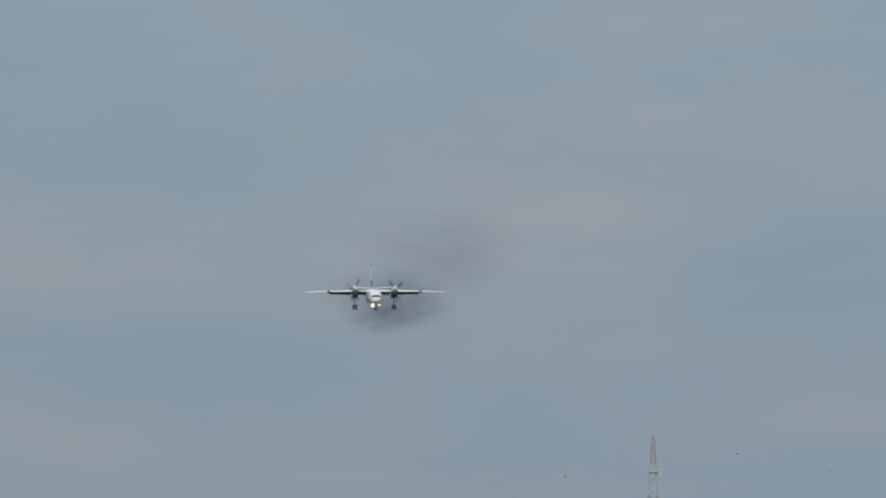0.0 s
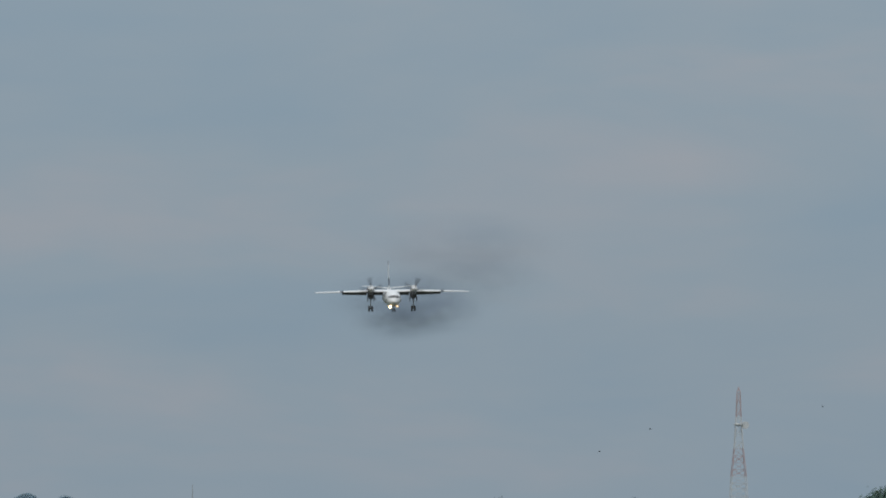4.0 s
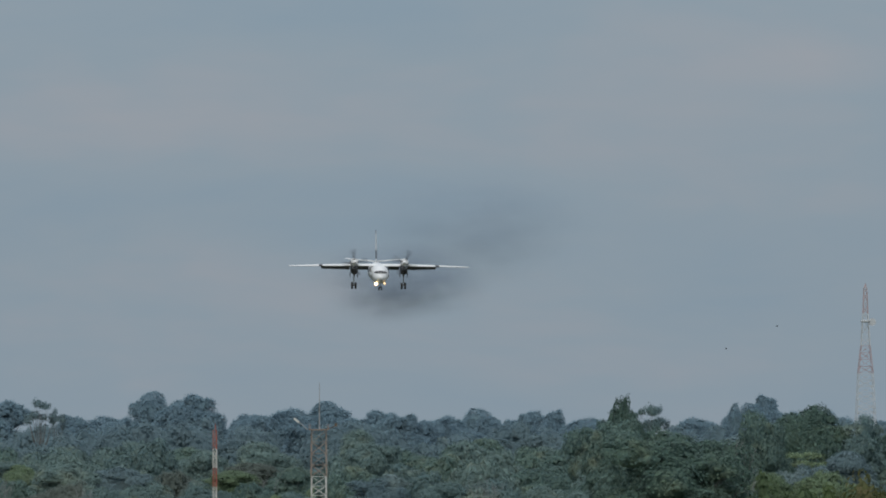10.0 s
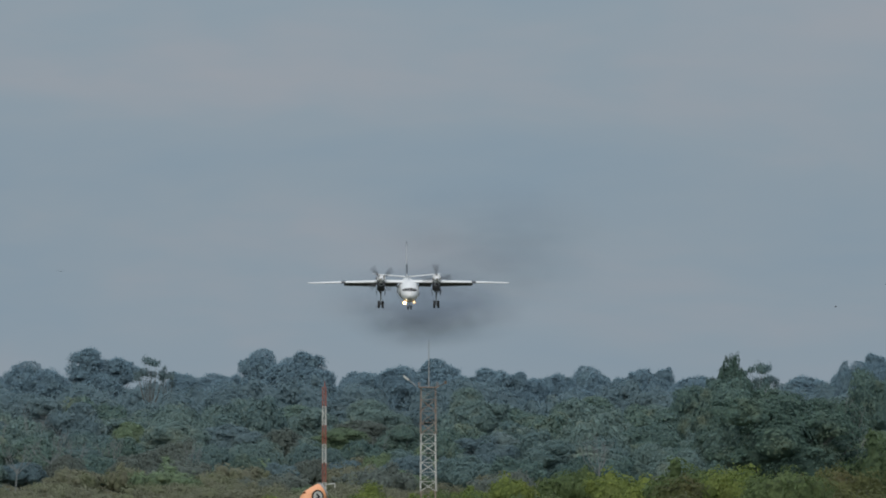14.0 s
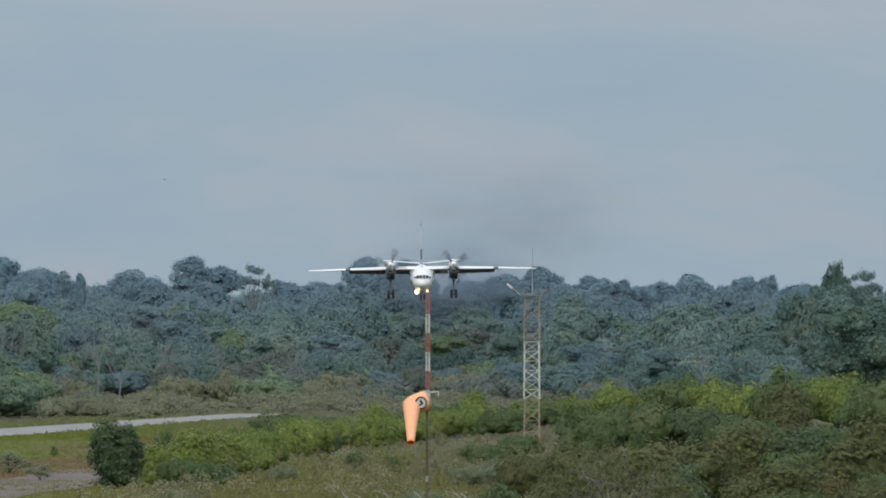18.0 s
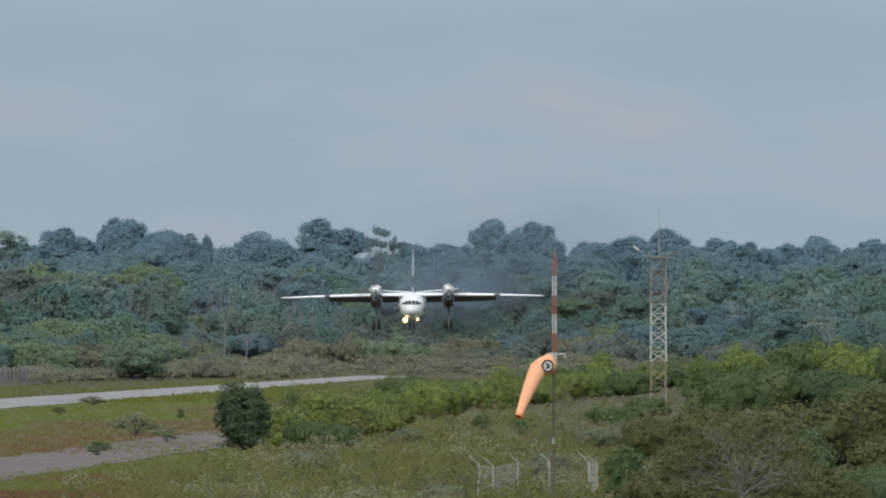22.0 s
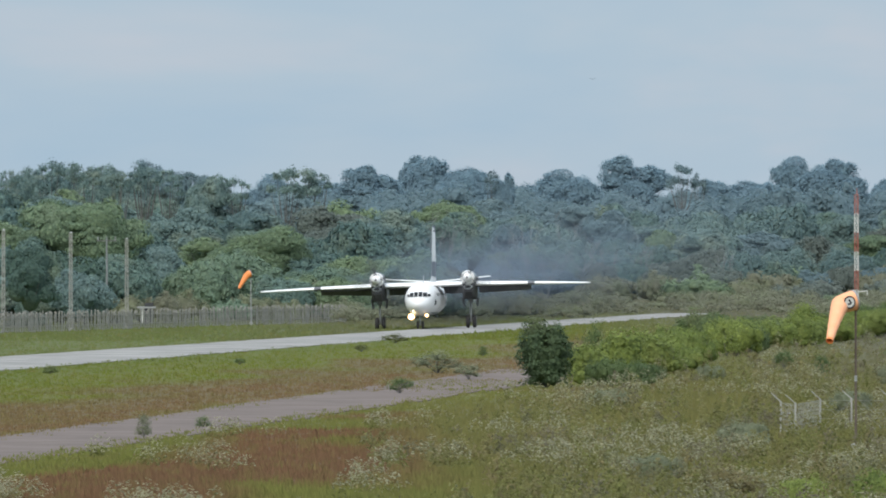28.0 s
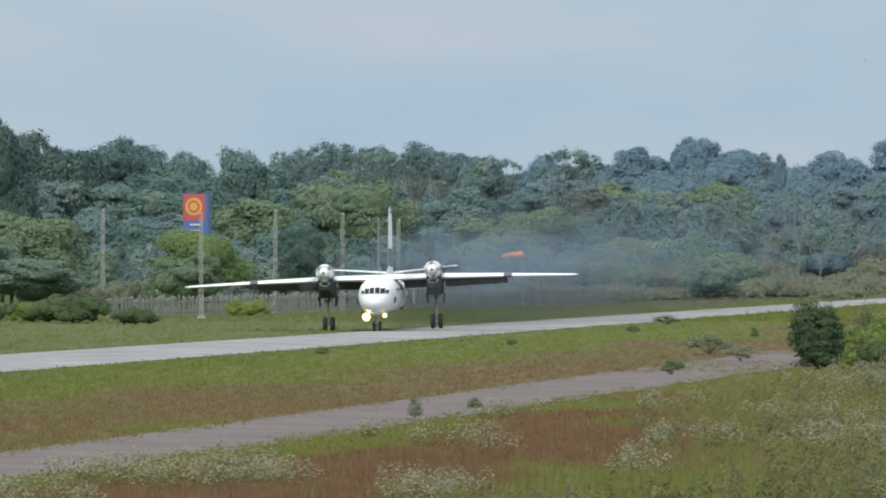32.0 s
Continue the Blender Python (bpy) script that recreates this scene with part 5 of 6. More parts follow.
def bush_kind(seed, lobes=8, puffs=125, per=14, core=0.64, tall=False, wide=1.0, leaf=0.050):
    """A bush 1 m high and wide metres across: several stems, uneven leafy masses, loose shoots on top."""
    rng, pr = np.random.default_rng(seed), random.Random(seed)
    ls = [] if core < 0.1 else [((0, 0, 0.38), (0.34 * wide, 0.34 * wide, 0.36))]
    for k in range(lobes):
        t, q = 2.4 * k + pr.uniform(-0.4, 0.4), pr.uniform(0.16, 0.29) if tall else (0.5 * wide - 0.17) * math.sqrt((k + pr.random()) / lobes)
        r = pr.uniform(0.16, 0.23) if tall else pr.uniform(0.15, 0.26)
        z = (0.10 + 0.74 * (k + pr.random()) / lobes) if tall else pr.uniform(0.12, 0.36 + 0.44 * (1 - (q / (0.5 * wide)) ** 2))
        ls.append(((math.cos(t) * q, math.sin(t) * q, z), (r, r, min(r * pr.uniform(0.8, 1.2), z))))
    b = Build()
    for c, r in ls[:8]:
        b.tube((0, 0, -0.02), c, 0.014, 0.005, 4)
    for k in range(6):
        c = pr.choice(ls[:8])[0]
        b.tube(c, (c[0] * 1.2, c[1] * 1.2, c[2] + pr.uniform(0.15, 0.3)), 0.006, 0.003, 3)
    thin = core < 0.1
    return b.mesh("stem"), billow_mesh("foliage", ls, puffs * per, leaf, rng, 0.0 if thin else 0.74, 0.7 if thin else 0.45, 0.3, 0.3, 0.3 if thin else 0.28)


BUSHES = [bush_kind(31, 22, 260, 18, 0.88, True, 1.0, 0.046), bush_kind(32), bush_kind(33, 10), bush_kind(34, 7), bush_kind(35, 9, 120, 18, 0.05), bush_kind(36, 12, 150, 18, 0.05)]
WIDE_BUSHES = [bush_kind(41 + k, 18 + 2 * k, 230, 13, 0.64, False, 2.0, 0.054) for k in range(4)]
FAR_BUSHES = [bush_kind(45 + k, 16, 100, 12, 0.64, False, 2.0, 0.082) for k in range(4)]


def bush(u, v, top, w, leaf, label, k=None, rng=random, group="bushes on the airfield"):
    d = far_of(v)
    ww = w * TICK * d * (1.25 if w > 60 else 0.95)
    h = max(rise(top, d), ww * 0.34) * (1.18 if w > 60 and k != 0 else 1)
    k = (rng.choice((4, 5)) if leaf is STRAW or leaf is PALE_SHRUB and u < 1400 or w < 60 and v > 555 else rng.randrange(1, 4)) if k is None else k
    kinds = BUSHES if k in (0, 4, 5) or ww < 1.4 * h and d < 1000 else WIDE_BUSHES if d < 1000 else FAR_BUSHES
    x = ww if kinds is BUSHES else ww / 2
    t = thing("bush", Matrix.Translation(site(u, d)) @ Matrix.Rotation(rng.uniform(0, 6.28), 4, "Z") @ Matrix.Diagonal((x, x, h, 1)), label, "bush", group)
    for n, me, mat in (("stem", kinds[k][0], BARK), ("foliage", kinds[k][1], leaf)):
        ob = new(n, me)
        ob.parent = t
        if not me.materials:
            me.materials.append(mat)
        ob.material_slots[0].link = "OBJECT"
        ob.material_slots[0].material = mat


def bushes():
    rng = random.Random(17)
    dark, bright, olive = "dense dark green bush standing on the grass", "fresh bright green bush in the hedge", "olive-brown bush in rough grass"
    bush(1447, 655, 539, 84, LEAF_DARK, "tall dense dark green bush beside the taxiway", 0, rng)
    def set_out(*spots):
        for u, v, top, w, m, l in spots:
            bush(u, v, top, w, m, l, None, rng)

    set_out((-40, 575, 540, 110, LEAF_NEAR, dark), (60, 570, 545, 90, LEAF_BRIGHT, "low green thicket before the fence"), (130, 572, 530, 130, LEAF_NEAR, "low green thicket before the fence"), (240, 575, 545, 80, LEAF_NEAR, "low green thicket before the fence"), (440, 560, 530, 70, LEAF_BRIGHT, bright),
            (570, 628, 614, 34, LEAF_NEAR, "low dark tuft at the runway's edge"), (735, 742, 700, 34, PALE_SHRUB, "thin pale shrub at the taxiway's edge"), (840, 724, 704, 34, LEAF_NEAR, "low dark shrub on the taxiway's edge"), (905, 612, 600, 26, LEAF_NEAR, "low dark tuft at the runway's edge"),
            (1120, 590, 576, 30, LEAF_OLIVE, "low olive tuft at the runway's edge"), (1180, 575, 560, 55, LEAF_OLIVE, "low olive shrub at the runway's edge"), (1188, 664, 634, 56, LEAF_NEAR, "small dark shrub at the taxiway's edge"), (1255, 628, 594, 75, PALE_SHRUB, "pale flowering shrub on the grass strip"),
            (1310, 640, 610, 60, PALE_SHRUB, "pale flowering shrub on the grass strip"), (1335, 598, 580, 20, LEAF_NEAR, dark), (1735, 590, 511, 110, LEAF_NEAR, dark), (1790, 590, 540, 80, LEAF_BRIGHT, bright), (1835, 585, 532, 100, LEAF_BRIGHT, bright))
    set_out((1900, 580, 530, 100, LEAF_BRIGHT, bright), (1960, 575, 528, 90, LEAF_BRIGHT, bright), (2030, 565, 515, 90, LEAF_BRIGHT, bright), (2075, 560, 505, 90, LEAF_BRIGHT, bright), (2130, 562, 515, 90, LEAF_NEAR, dark),
            (2200, 545, 500, 80, LEAF_NEAR, dark), (2260, 540, 490, 80, LEAF_BRIGHT, bright), (2320, 530, 468, 85, LEAF_BRIGHT, "bright yellow-green bush behind the tower"), (1520, 652, 575, 80, LEAF_BRIGHT, bright), (1535, 640, 536, 55, LEAF_NEAR, dark),
            (1560, 655, 600, 80, LEAF_NEAR, dark), (1560, 690, 655, 70, PALE_SHRUB, "pale grey-green shrub among tall weeds"), (1575, 645, 560, 90, LEAF_BRIGHT, bright), (1610, 650, 605, 90, LEAF_NEAR, dark), (1640, 630, 552, 100, LEAF_BRIGHT, bright),
            (1640, 820, 770, 90, PALE_SHRUB, "pale grey-green shrub among tall weeds"), (1690, 625, 575, 80, LEAF_BRIGHT, bright), (1700, 612, 545, 90, LEAF_BRIGHT, bright), (1740, 640, 610, 60, PALE_SHRUB, "pale grey-green shrub among tall weeds"), (1760, 870, 800, 110, STRAW, "grey-green bush of flowering weeds"))
    set_out((1800, 760, 710, 85, PALE_SHRUB, "pale grey-green shrub among tall weeds"), (1868, 620, 586, 45, LEAF_NEAR, dark), (1900, 880, 805, 110, LEAF_BRIGHT, bright), (1935, 634, 598, 40, LEAF_NEAR, dark), (1985, 700, 655, 75, PALE_SHRUB, "pale grey-green shrub among tall weeds"),
            (2060, 880, 800, 120, LEAF_BRIGHT, bright), (2077, 652, 612, 75, PALE_SHRUB, "pale grey-green shrub among tall weeds"), (2095, 615, 572, 80, LEAF_NEAR, dark), (2120, 770, 660, 90, LEAF_NEAR, dark), (2120, 870, 770, 100, LEAF_NEAR, dark),
            (2130, 640, 600, 70, PALE_SHRUB, "pale grey-green shrub among tall weeds"), (2160, 600, 560, 70, LEAF_NEAR, dark), (2170, 800, 690, 110, LEAF_OLIVE, olive), (2180, 680, 590, 130, LEAF_OLIVE, olive), (2240, 780, 640, 120, LEAF_OLIVE, olive),
            (2270, 690, 575, 150, LEAF_OLIVE, olive), (2270, 870, 790, 90, LEAF_NEAR, dark), (2300, 600, 505, 130, LEAF_NEAR, dark), (2370, 700, 570, 170, LEAF_OLIVE, olive), (2390, 590, 500, 150, LEAF_NEAR, dark))
    set_out((2420, 790, 610, 150, LEAF_DARK, dark), (2430, 525, 455, 110, LEAF_NEAR, dark), (2470, 690, 565, 150, LEAF_OLIVE, olive), (2480, 590, 508, 140, LEAF_DARK, dark), (2480, 800, 690, 150, LEAF_OLIVE, olive),
            (2510, 530, 460, 110, LEAF_BRIGHT, bright), (2530, 860, 760, 140, LEAF_DARK, dark), (2560, 600, 525, 130, LEAF_NEAR, dark), (2570, 680, 560, 150, LEAF_OLIVE, olive), (2570, 790, 680, 160, LEAF_DARK, dark),
            (2590, 540, 470, 100, LEAF_BRIGHT, bright), (2620, 740, 620, 150, LEAF_OLIVE, olive), (2640, 545, 445, 150, LEAF_NEAR, dark), (2660, 780, 660, 160, LEAF_NEAR, dark), (2680, 680, 560, 150, LEAF_DARK, dark),
            (2700, 610, 540, 120, LEAF_NEAR, dark), (2720, 550, 455, 150, LEAF_BRIGHT, bright), (2770, 690, 550, 150, LEAF_OLIVE, olive), (2800, 620, 540, 120, LEAF_DARK, dark), (2810, 560, 450, 170, LEAF_NEAR, dark))
    set_out((2900, 550, 450, 150, LEAF_OLIVE, olive), (2990, 540, 400, 140, LEAF_DARK, dark), (3070, 540, 420, 130, LEAF_NEAR, dark), (3150, 540, 400, 150, LEAF_OLIVE, olive))
    # scrub closing the near ground towards the east
    for k in range(26):
        u, v = rng.uniform(2520, 3100), rng.uniform(590, 840)
        bush(u, v, v - rng.uniform(60, 115), rng.uniform(90, 160), rng.choice((LEAF_DARK, LEAF_NEAR, LEAF_OLIVE, LEAF_OLIVE)), "dense bush in the scrub on rough ground", None, rng)
    for u, v, top, w in ((2400, 822, 745, 120), (2335, 858, 790, 90), (2455, 838, 750, 120), (2290, 815, 765, 80)):
        bush(u, v, top, w, LEAF_NEAR, dark, None, rng)
    for u, v, top, w in ((2345, 828, 650, 190), (2430, 836, 668, 160), (2245, 845, 735, 120), (2300, 868, 790, 110), (2400, 872, 800, 120)):
        bush(u, v, top, w, LEAF_OLIVE, olive, None, rng)
    # the hedge runs away from the taxiway
    for k in range(34):
        f = rng.random()
        u = 1490 + 860 * f + rng.uniform(-25, 25)
        v = 650 - 128 * f ** 0.75 + rng.uniform(-8, 8)
        bush(u, v, v - rng.uniform(45, 75) * (1 - 0.35 * f), rng.uniform(60, 105) * (1 - 0.25 * f), LEAF_BRIGHT if rng.random() < 0.75 else LEAF_NEAR, bright, None, rng)
    # thicket along the foot of the wood
    for k in range(125):
        u = rng.uniform(-100, 3500)
        base = 341 + 192000 / (922 + max(u - 190, -300) * 0.156) if u < 1080 else 534 - (min(u, 1500) - 700) * 0.04 if u < 2230 else 512
        v = base + rng.uniform(-12, 10)
        leaf = rng.choice((LEAF_DRY, SCRUB, SCRUB, LEAF_YELLOW, SCRUB, LEAF_DRY))
        bush(u, v, v - rng.uniform(18, 62), rng.uniform(55, 125), leaf, "rounded scrub at the foot of the wood", None, rng, "scrub before the wood")
    for k in range(48):
        u = 850 + 570 * (k + rng.random()) / 48
        v = 533 - (u - 850) * 0.014 + rng.uniform(-6, 4)
        bush(u, v, v - rng.uniform(20, 46), rng.uniform(45, 90), rng.choice((LEAF_THICKET, PALE_SHRUB, SCRUB, PALE_SHRUB)), "low green scrub at the foot of the wood", rng.randrange(1, 4), rng, "scrub before the wood")


bushes()


def dry_brush():
    """Low dry brush between the runway and the wood, too close-set to count."""
    rng, lobes = np.random.default_rng(19), []
    for k in range(170):
        u = rng.uniform(1080, 2700)
        v = 538 - (min(u, 1700) - 1080) * 0.022 + rng.uniform(-18, 2)
        d = far_of(v)
        p, h, r = site(u, d), rng.uniform(12, 32) * TICK * d, rng.uniform(22, 50) * TICK * d
        for j in range(5):
            q = r * rng.uniform(0.3, 0.55)
            lobes.append(((p.x + rng.normal(0, 0.5) * r, p.y + rng.normal(0, 0.5) * r, h * rng.uniform(0.3, 0.75)), (q, q, h * rng.uniform(0.25, 0.4))))
    me = billow_mesh("dry_brush", lobes, 70000, 0.22, rng, 0.45, 0.9, 0.4, 0.7, 0.35)
    tagged(part("dry_brush", me, SCRUB), "low dry grey-brown brush before the wood", "brush", kind="stuff")


dry_brush()


def dry_tree():
    d = far_of(842)
    t = thing("tree", site(2330, d), "half-bare small tree with pale grey branches and thin olive leaves", "tree")
    rng, pr = np.random.default_rng(77), random.Random(77)
    b, lobes = Build(), []
    fork = Vector((-0.05, 0, 2.1))
    b.tube((0, 0, -0.05), fork, 0.10, 0.08, 8)
    for k in range(34):
        a, turn = radians(pr.uniform(-12, 192)), pr.uniform(-1, 1)
        p = fork + Vector((math.cos(a) * pr.uniform(1.9, 3.1), turn * 1.8, 0.2 + math.sin(a) * pr.uniform(1.5, 2.9)))
        o = fork + Vector((0, 0, pr.uniform(-0.2, 0.7)))
        knee = o.lerp(p, 0.5) + Vector((pr.uniform(-0.2, 0.2), 0, pr.uniform(0.15, 0.6)))
        b.tube(o, knee, 0.030, 0.018, 5).tube(knee, p, 0.02, 0.007, 4)
        for j in range(6):
            s = knee.lerp(p, 0.15 * j)
            b.tube(s, s + Vector((pr.uniform(-0.8, 0.8), pr.uniform(-0.5, 0.5), pr.uniform(0.1, 0.9))), 0.011, 0.004, 3)
        lobes.append((tuple(p), (pr.uniform(0.4, 0.75), 0.6, pr.uniform(0.3, 0.5))))
        lobes.append((tuple(knee.lerp(p, 0.55)), (pr.uniform(0.3, 0.6), 0.5, pr.uniform(0.25, 0.4))))
    part("trunk", b, DRY_BARK, t, "pale grey trunk and bare limbs")
    part("crown", billow_mesh("crown", lobes, 7500, 0.095, rng, 0.0, 0.8, 0.3, 0.1, 0.4), LEAF_OLIVE, t, "thin olive leaves")


dry_tree()

# ---- grass and weeds ----


def tuft_mesh(name, p, h, w, rng, blades=3):
    k = len(p) * blades
    base = np.repeat(p, blades, axis=0) + np.c_[rng.normal(0, 0.12, (k, 2)), np.zeros(k)]
    hh = np.repeat(h, blades) * rng.uniform(0.6, 1.2, k)
    a = rng.uniform(-1.3, 1.3, k)
    side = np.c_[np.cos(a) * w, np.sin(a) * w * 0.4, np.zeros(k)] * rng.uniform(0.6, 1.4, k)[:, None]
    lean = np.c_[rng.normal(-0.06, 0.12, k), rng.normal(0, 0.1, k), np.ones(k)] * hh[:, None]
    v = np.stack([base - side, base + side, base + lean], axis=1).reshape(-1, 3)
    turf = np.repeat(np.c_[rng.normal(0, 0.18, (k, 2)), np.ones(k)], 3, axis=0)
    return tri_mesh(name, v, np.arange(k * 3).reshape(-1, 3), turf)


def field(rng, n, u0, u1, d0, d1):
    """Random ground places, thinning out with distance."""
    u = rng.uniform(u0, u1, n)
    d = 1 / rng.uniform(1 / d1, 1 / d0, n)
    a = (u - 784) * TICK
    p = np.c_[d * np.sin(a), d * np.cos(a), np.zeros(n)]
    c = p[:, 0] * ACROSS.x + p[:, 1] * ACROSS.y
    s = p[:, 0] * ALONG.x + p[:, 1] * ALONG.y
    return p, c, s, u, d


def grass():
    rng = np.random.default_rng(9)
    p, c, s, u, d = field(rng, 110000, -120, 2650, 345, 1080)
    lip = rng.normal(0, 0.55, len(c))
    ok = ~(((c < near_edge(s) - 0.4 + 0.7 * lip) & (c > far_edge(s) + 0.3) & (s < 1150)) | ((c + (s - 430) * 0.016 < -71.8 + lip) & (c + (s - 430) * 0.016 > -78.4 + lip) & (s < 700) & ~((s > 628 + 10 * lip) & (s < 672 + 6 * lip) & (rng.random(len(s)) < 0.9))))
    p, c, u, d = p[ok], c[ok], u[ok], d[ok]
    wild = np.clip((c + 72) / 12, 0, 1)
    h = 0.07 + 0.11 * rng.random(len(p)) + 0.24 * wild * rng.random(len(p))
    me = tuft_mesh("grass", p, h, 0.05, rng)
    tagged(part("grass", me, GRASS), "uneven grass in green, olive and reddish-brown patches", "grass", kind="stuff")
    p, c, s, u, d = field(rng, 50000, -120, 3500, 900, 1700)
    p = p[~((c < near_edge(s)) & (c > far_edge(s)) & (s < 1150))]
    me = tuft_mesh("rough_grass", p, 0.10 + 0.22 * rng.random(len(p)) ** 2, 0.08, rng)
    tagged(part("rough_grass", me, GRASS), "rough olive grass beyond the runway", "grass", kind="stuff")


grass()


def weeds():
    """Clumps of tall weeds: upright leafy shoots, some with flat white flower heads, thickest on the rough ground."""
    rng = np.random.default_rng(12)
    p, c, s, u, d = field(rng, 9500, -60, 2450, 348, 900)
    patch = np.array([noise.noise(Vector((x * 0.16, y * 0.03, 3.3))) + 0.5 * noise.noise(Vector((x * 0.45, y * 0.09, 1.3))) for x, y in p[:, :2]])
    thick = np.interp(u, (0, 700, 1000, 1200, 1400, 1900, 2400), (-0.30, -0.30, -0.34, -0.26, 0.15, 0.42, 0.30)) + np.interp(c, (-70, -66, -58, -40), (-0.5, -0.05, 0.05, 0.1))
    thick = thick + np.where((s > 655) & (u > 1500), 0.9, 0)
    ok = ((c + (s - 430) * 0.016 > -70.5) | ((s > 655) & (u > 1500) & (c > -113))) & (patch + thick > 0.30)
    p, u, d, patch = p[ok], u[ok], d[ok], patch[ok]
    kind = np.array([noise.noise(Vector((x * 0.22, y * 0.05, 9.1))) + 0.6 * noise.noise(Vector((x * 0.7, y * 0.2, 5.1))) for x, y in p[:, :2]])
    n, m = len(p), 34
    r = rng.uniform(0.18, 0.5, n)
    hgt = rng.uniform(0.3, 0.85, n) ** 1.2 * np.interp(u, (800, 1500), (0.75, 1.25)) * np.clip(1 + patch, 0.6, 1.4)
    f = rng.random((n, m)) ** 0.7
    a, q = rng.uniform(0, 6.28, (n, m)), np.sqrt(rng.random((n, m)))
    wide = r[:, None] * q * (1.15 - 0.55 * f)
    at = p[:, None] + np.stack([np.cos(a) * wide, np.sin(a) * wide, f * hgt[:, None] * rng.uniform(0.75, 1.1, (n, m))], axis=2)
    way = np.stack([np.cos(a), np.sin(a) - 0.3, np.full((n, m), 0.8)], axis=2)
    for name, pick, mat, lab in (("dry_weeds", kind < -0.22, DRY_WEED, "dry brownish weeds among tall grass"), ("weeds", (kind >= -0.22) & (kind < 0.12), STRAW, "tall grey-green flowering weeds in rough clumps"), ("green_weeds", kind >= 0.12, WEED, "fresh yellow-green weeds and tall grass in clumps")):
        me = leaf_mesh(name, at[pick].reshape(-1, 3), way[pick].reshape(-1, 3), 0.17, rng, 0.12, 0.5, jitter=0.5)
        tagged(part(name, me, mat), lab, "weeds", kind="stuff")
    # bushy weeds with pale plumes on top, in loose drifts
    p, c, s, u, d = field(rng, 5400, -60, 2300, 348, 930)
    drift = np.array([noise.noise(Vector((x * 0.20, y * 0.035, 7.7))) + 0.6 * noise.noise(Vector((x * 0.6, y * 0.12, 2.2))) for x, y in p[:, :2]])
    ok = ((c > -69.5) & (d < 640) | (s > 640) & (u > 1480) & (c > -112)) & (drift + np.interp(u, (0, 600, 800, 1000, 1250, 1450, 2000), (-0.02, -0.06, -0.20, -0.28, -0.10, 0.14, 0.02)) > 0.20)
    p, u = p[ok], u[ok]
    n, m, k = len(p), 46, 40
    r, hgt = rng.uniform(0.35, 0.9, n), rng.uniform(0.6, 1.3, n)
    leafs, plumes = [], []
    for count, low, high, out in ((m, 0.1, 0.92, leafs), (k, 0.8, 1.08, plumes)):
        way = rng.normal(0, 1, (n, count, 3))
        way[..., 2] = abs(way[..., 2]) + (0.0 if count == m else 0.7)
        way /= np.linalg.norm(way, axis=2)[..., None]
        out += [p[:, None] + way * np.stack([r, r, hgt], axis=1)[:, None] * rng.uniform(low, high, (n, count, 1)) ** 0.6, way]
    me = leaf_mesh("plume_weeds", leafs[0].reshape(-1, 3), leafs[1].reshape(-1, 3) + np.array([0, 0, 0.4]), 0.15, rng, 0.12, 0.5, jitter=0.5)
    tagged(part("plume_weeds", me, STRAW), "bushy grey-green weeds standing above the grass", "weeds", kind="stuff")
    me = leaf_mesh("flower_heads", plumes[0].reshape(-1, 3), plumes[1].reshape(-1, 3) + np.array([0, 0, 0.6]), 0.125, rng, 0.1, jitter=0.4)
    tagged(part("flower_heads", me, FLOWER), "small dull white flower plumes on tall weeds", "weeds", kind="stuff")


weeds()

# ---- birds ----


def birds():
    for u, v, d, s in ((2991, 130, 1700, 1.0), (2901, 170, 1700, 0.9), (3296, 90, 1800, 0.9), (3461, 121, 1800, 0.8), (1530, 108, 1500, 0.9)):
        p = site(u, d, rise(v, d))
        t = thing("bird", Matrix.Translation(p) @ Matrix.Rotation(u * 0.7, 4, "Z") @ Matrix.Scale(s * 0.75, 4), "small dark soaring bird against the grey sky", "bird", "soaring birds")
        part("body", Build().lathe(((-0.25, 0.02), (-0.15, 0.07), (0.05, 0.09), (0.3, 0.03)), (0, 0, 0), "y", 8), BLACK, t)
        for k in (-1, 1):
            part("wing", Build().loft([[(0, -0.12, 0.02), (0, 0.12, 0.02), (0, 0.1, 0.05)], [(k * 0.4, -0.1, 0.14), (k * 0.4, 0.12, 0.14), (k * 0.4, 0.1, 0.16)], [(k * 0.75, 0.05, 0.12), (k * 0.75, 0.12, 0.12), (k * 0.75, 0.1, 0.13)]]), BLACK, t)


birds()

# ---- exhaust smoke ----


def smoke_puff(k):
    bm = bmesh.new()
    bmesh.ops.create_icosphere(bm, subdivisions=3, radius=1)
    bmesh.ops.delete(bm, geom=[v for v in bm.verts if v.co.y > 0.05], context="VERTS")
    for v in bm.verts:
        v.co *= 1 + 0.07 * noise.noise(v.co * 2 + Vector((k * 3.1, 0, 0)))
    me = bpy.data.meshes.new("exhaust_smoke")
    bm.to_mesh(me)
    bm.free()
    me.polygons.foreach_set("use_smooth", [True] * len(me.polygons))
    me.materials.append(SMOKE if k < 3 else THIN_SMOKE)
    ob = tagged(new("exhaust_smoke", me), "thin dark exhaust smoke trailing behind the aircraft", "smoke", "exhaust trail")
    return ob


PUFFS = [(smoke_puff(k), lag, rx, rz) for k, (lag, rx, rz) in enumerate(((0.6, 12, 5.6), (1.2, 15, 6.4), (1.9, 18, 7.4), (2.8, 22, 8.8), (4.2, 27, 10.5)))]

# ---- what moves ----


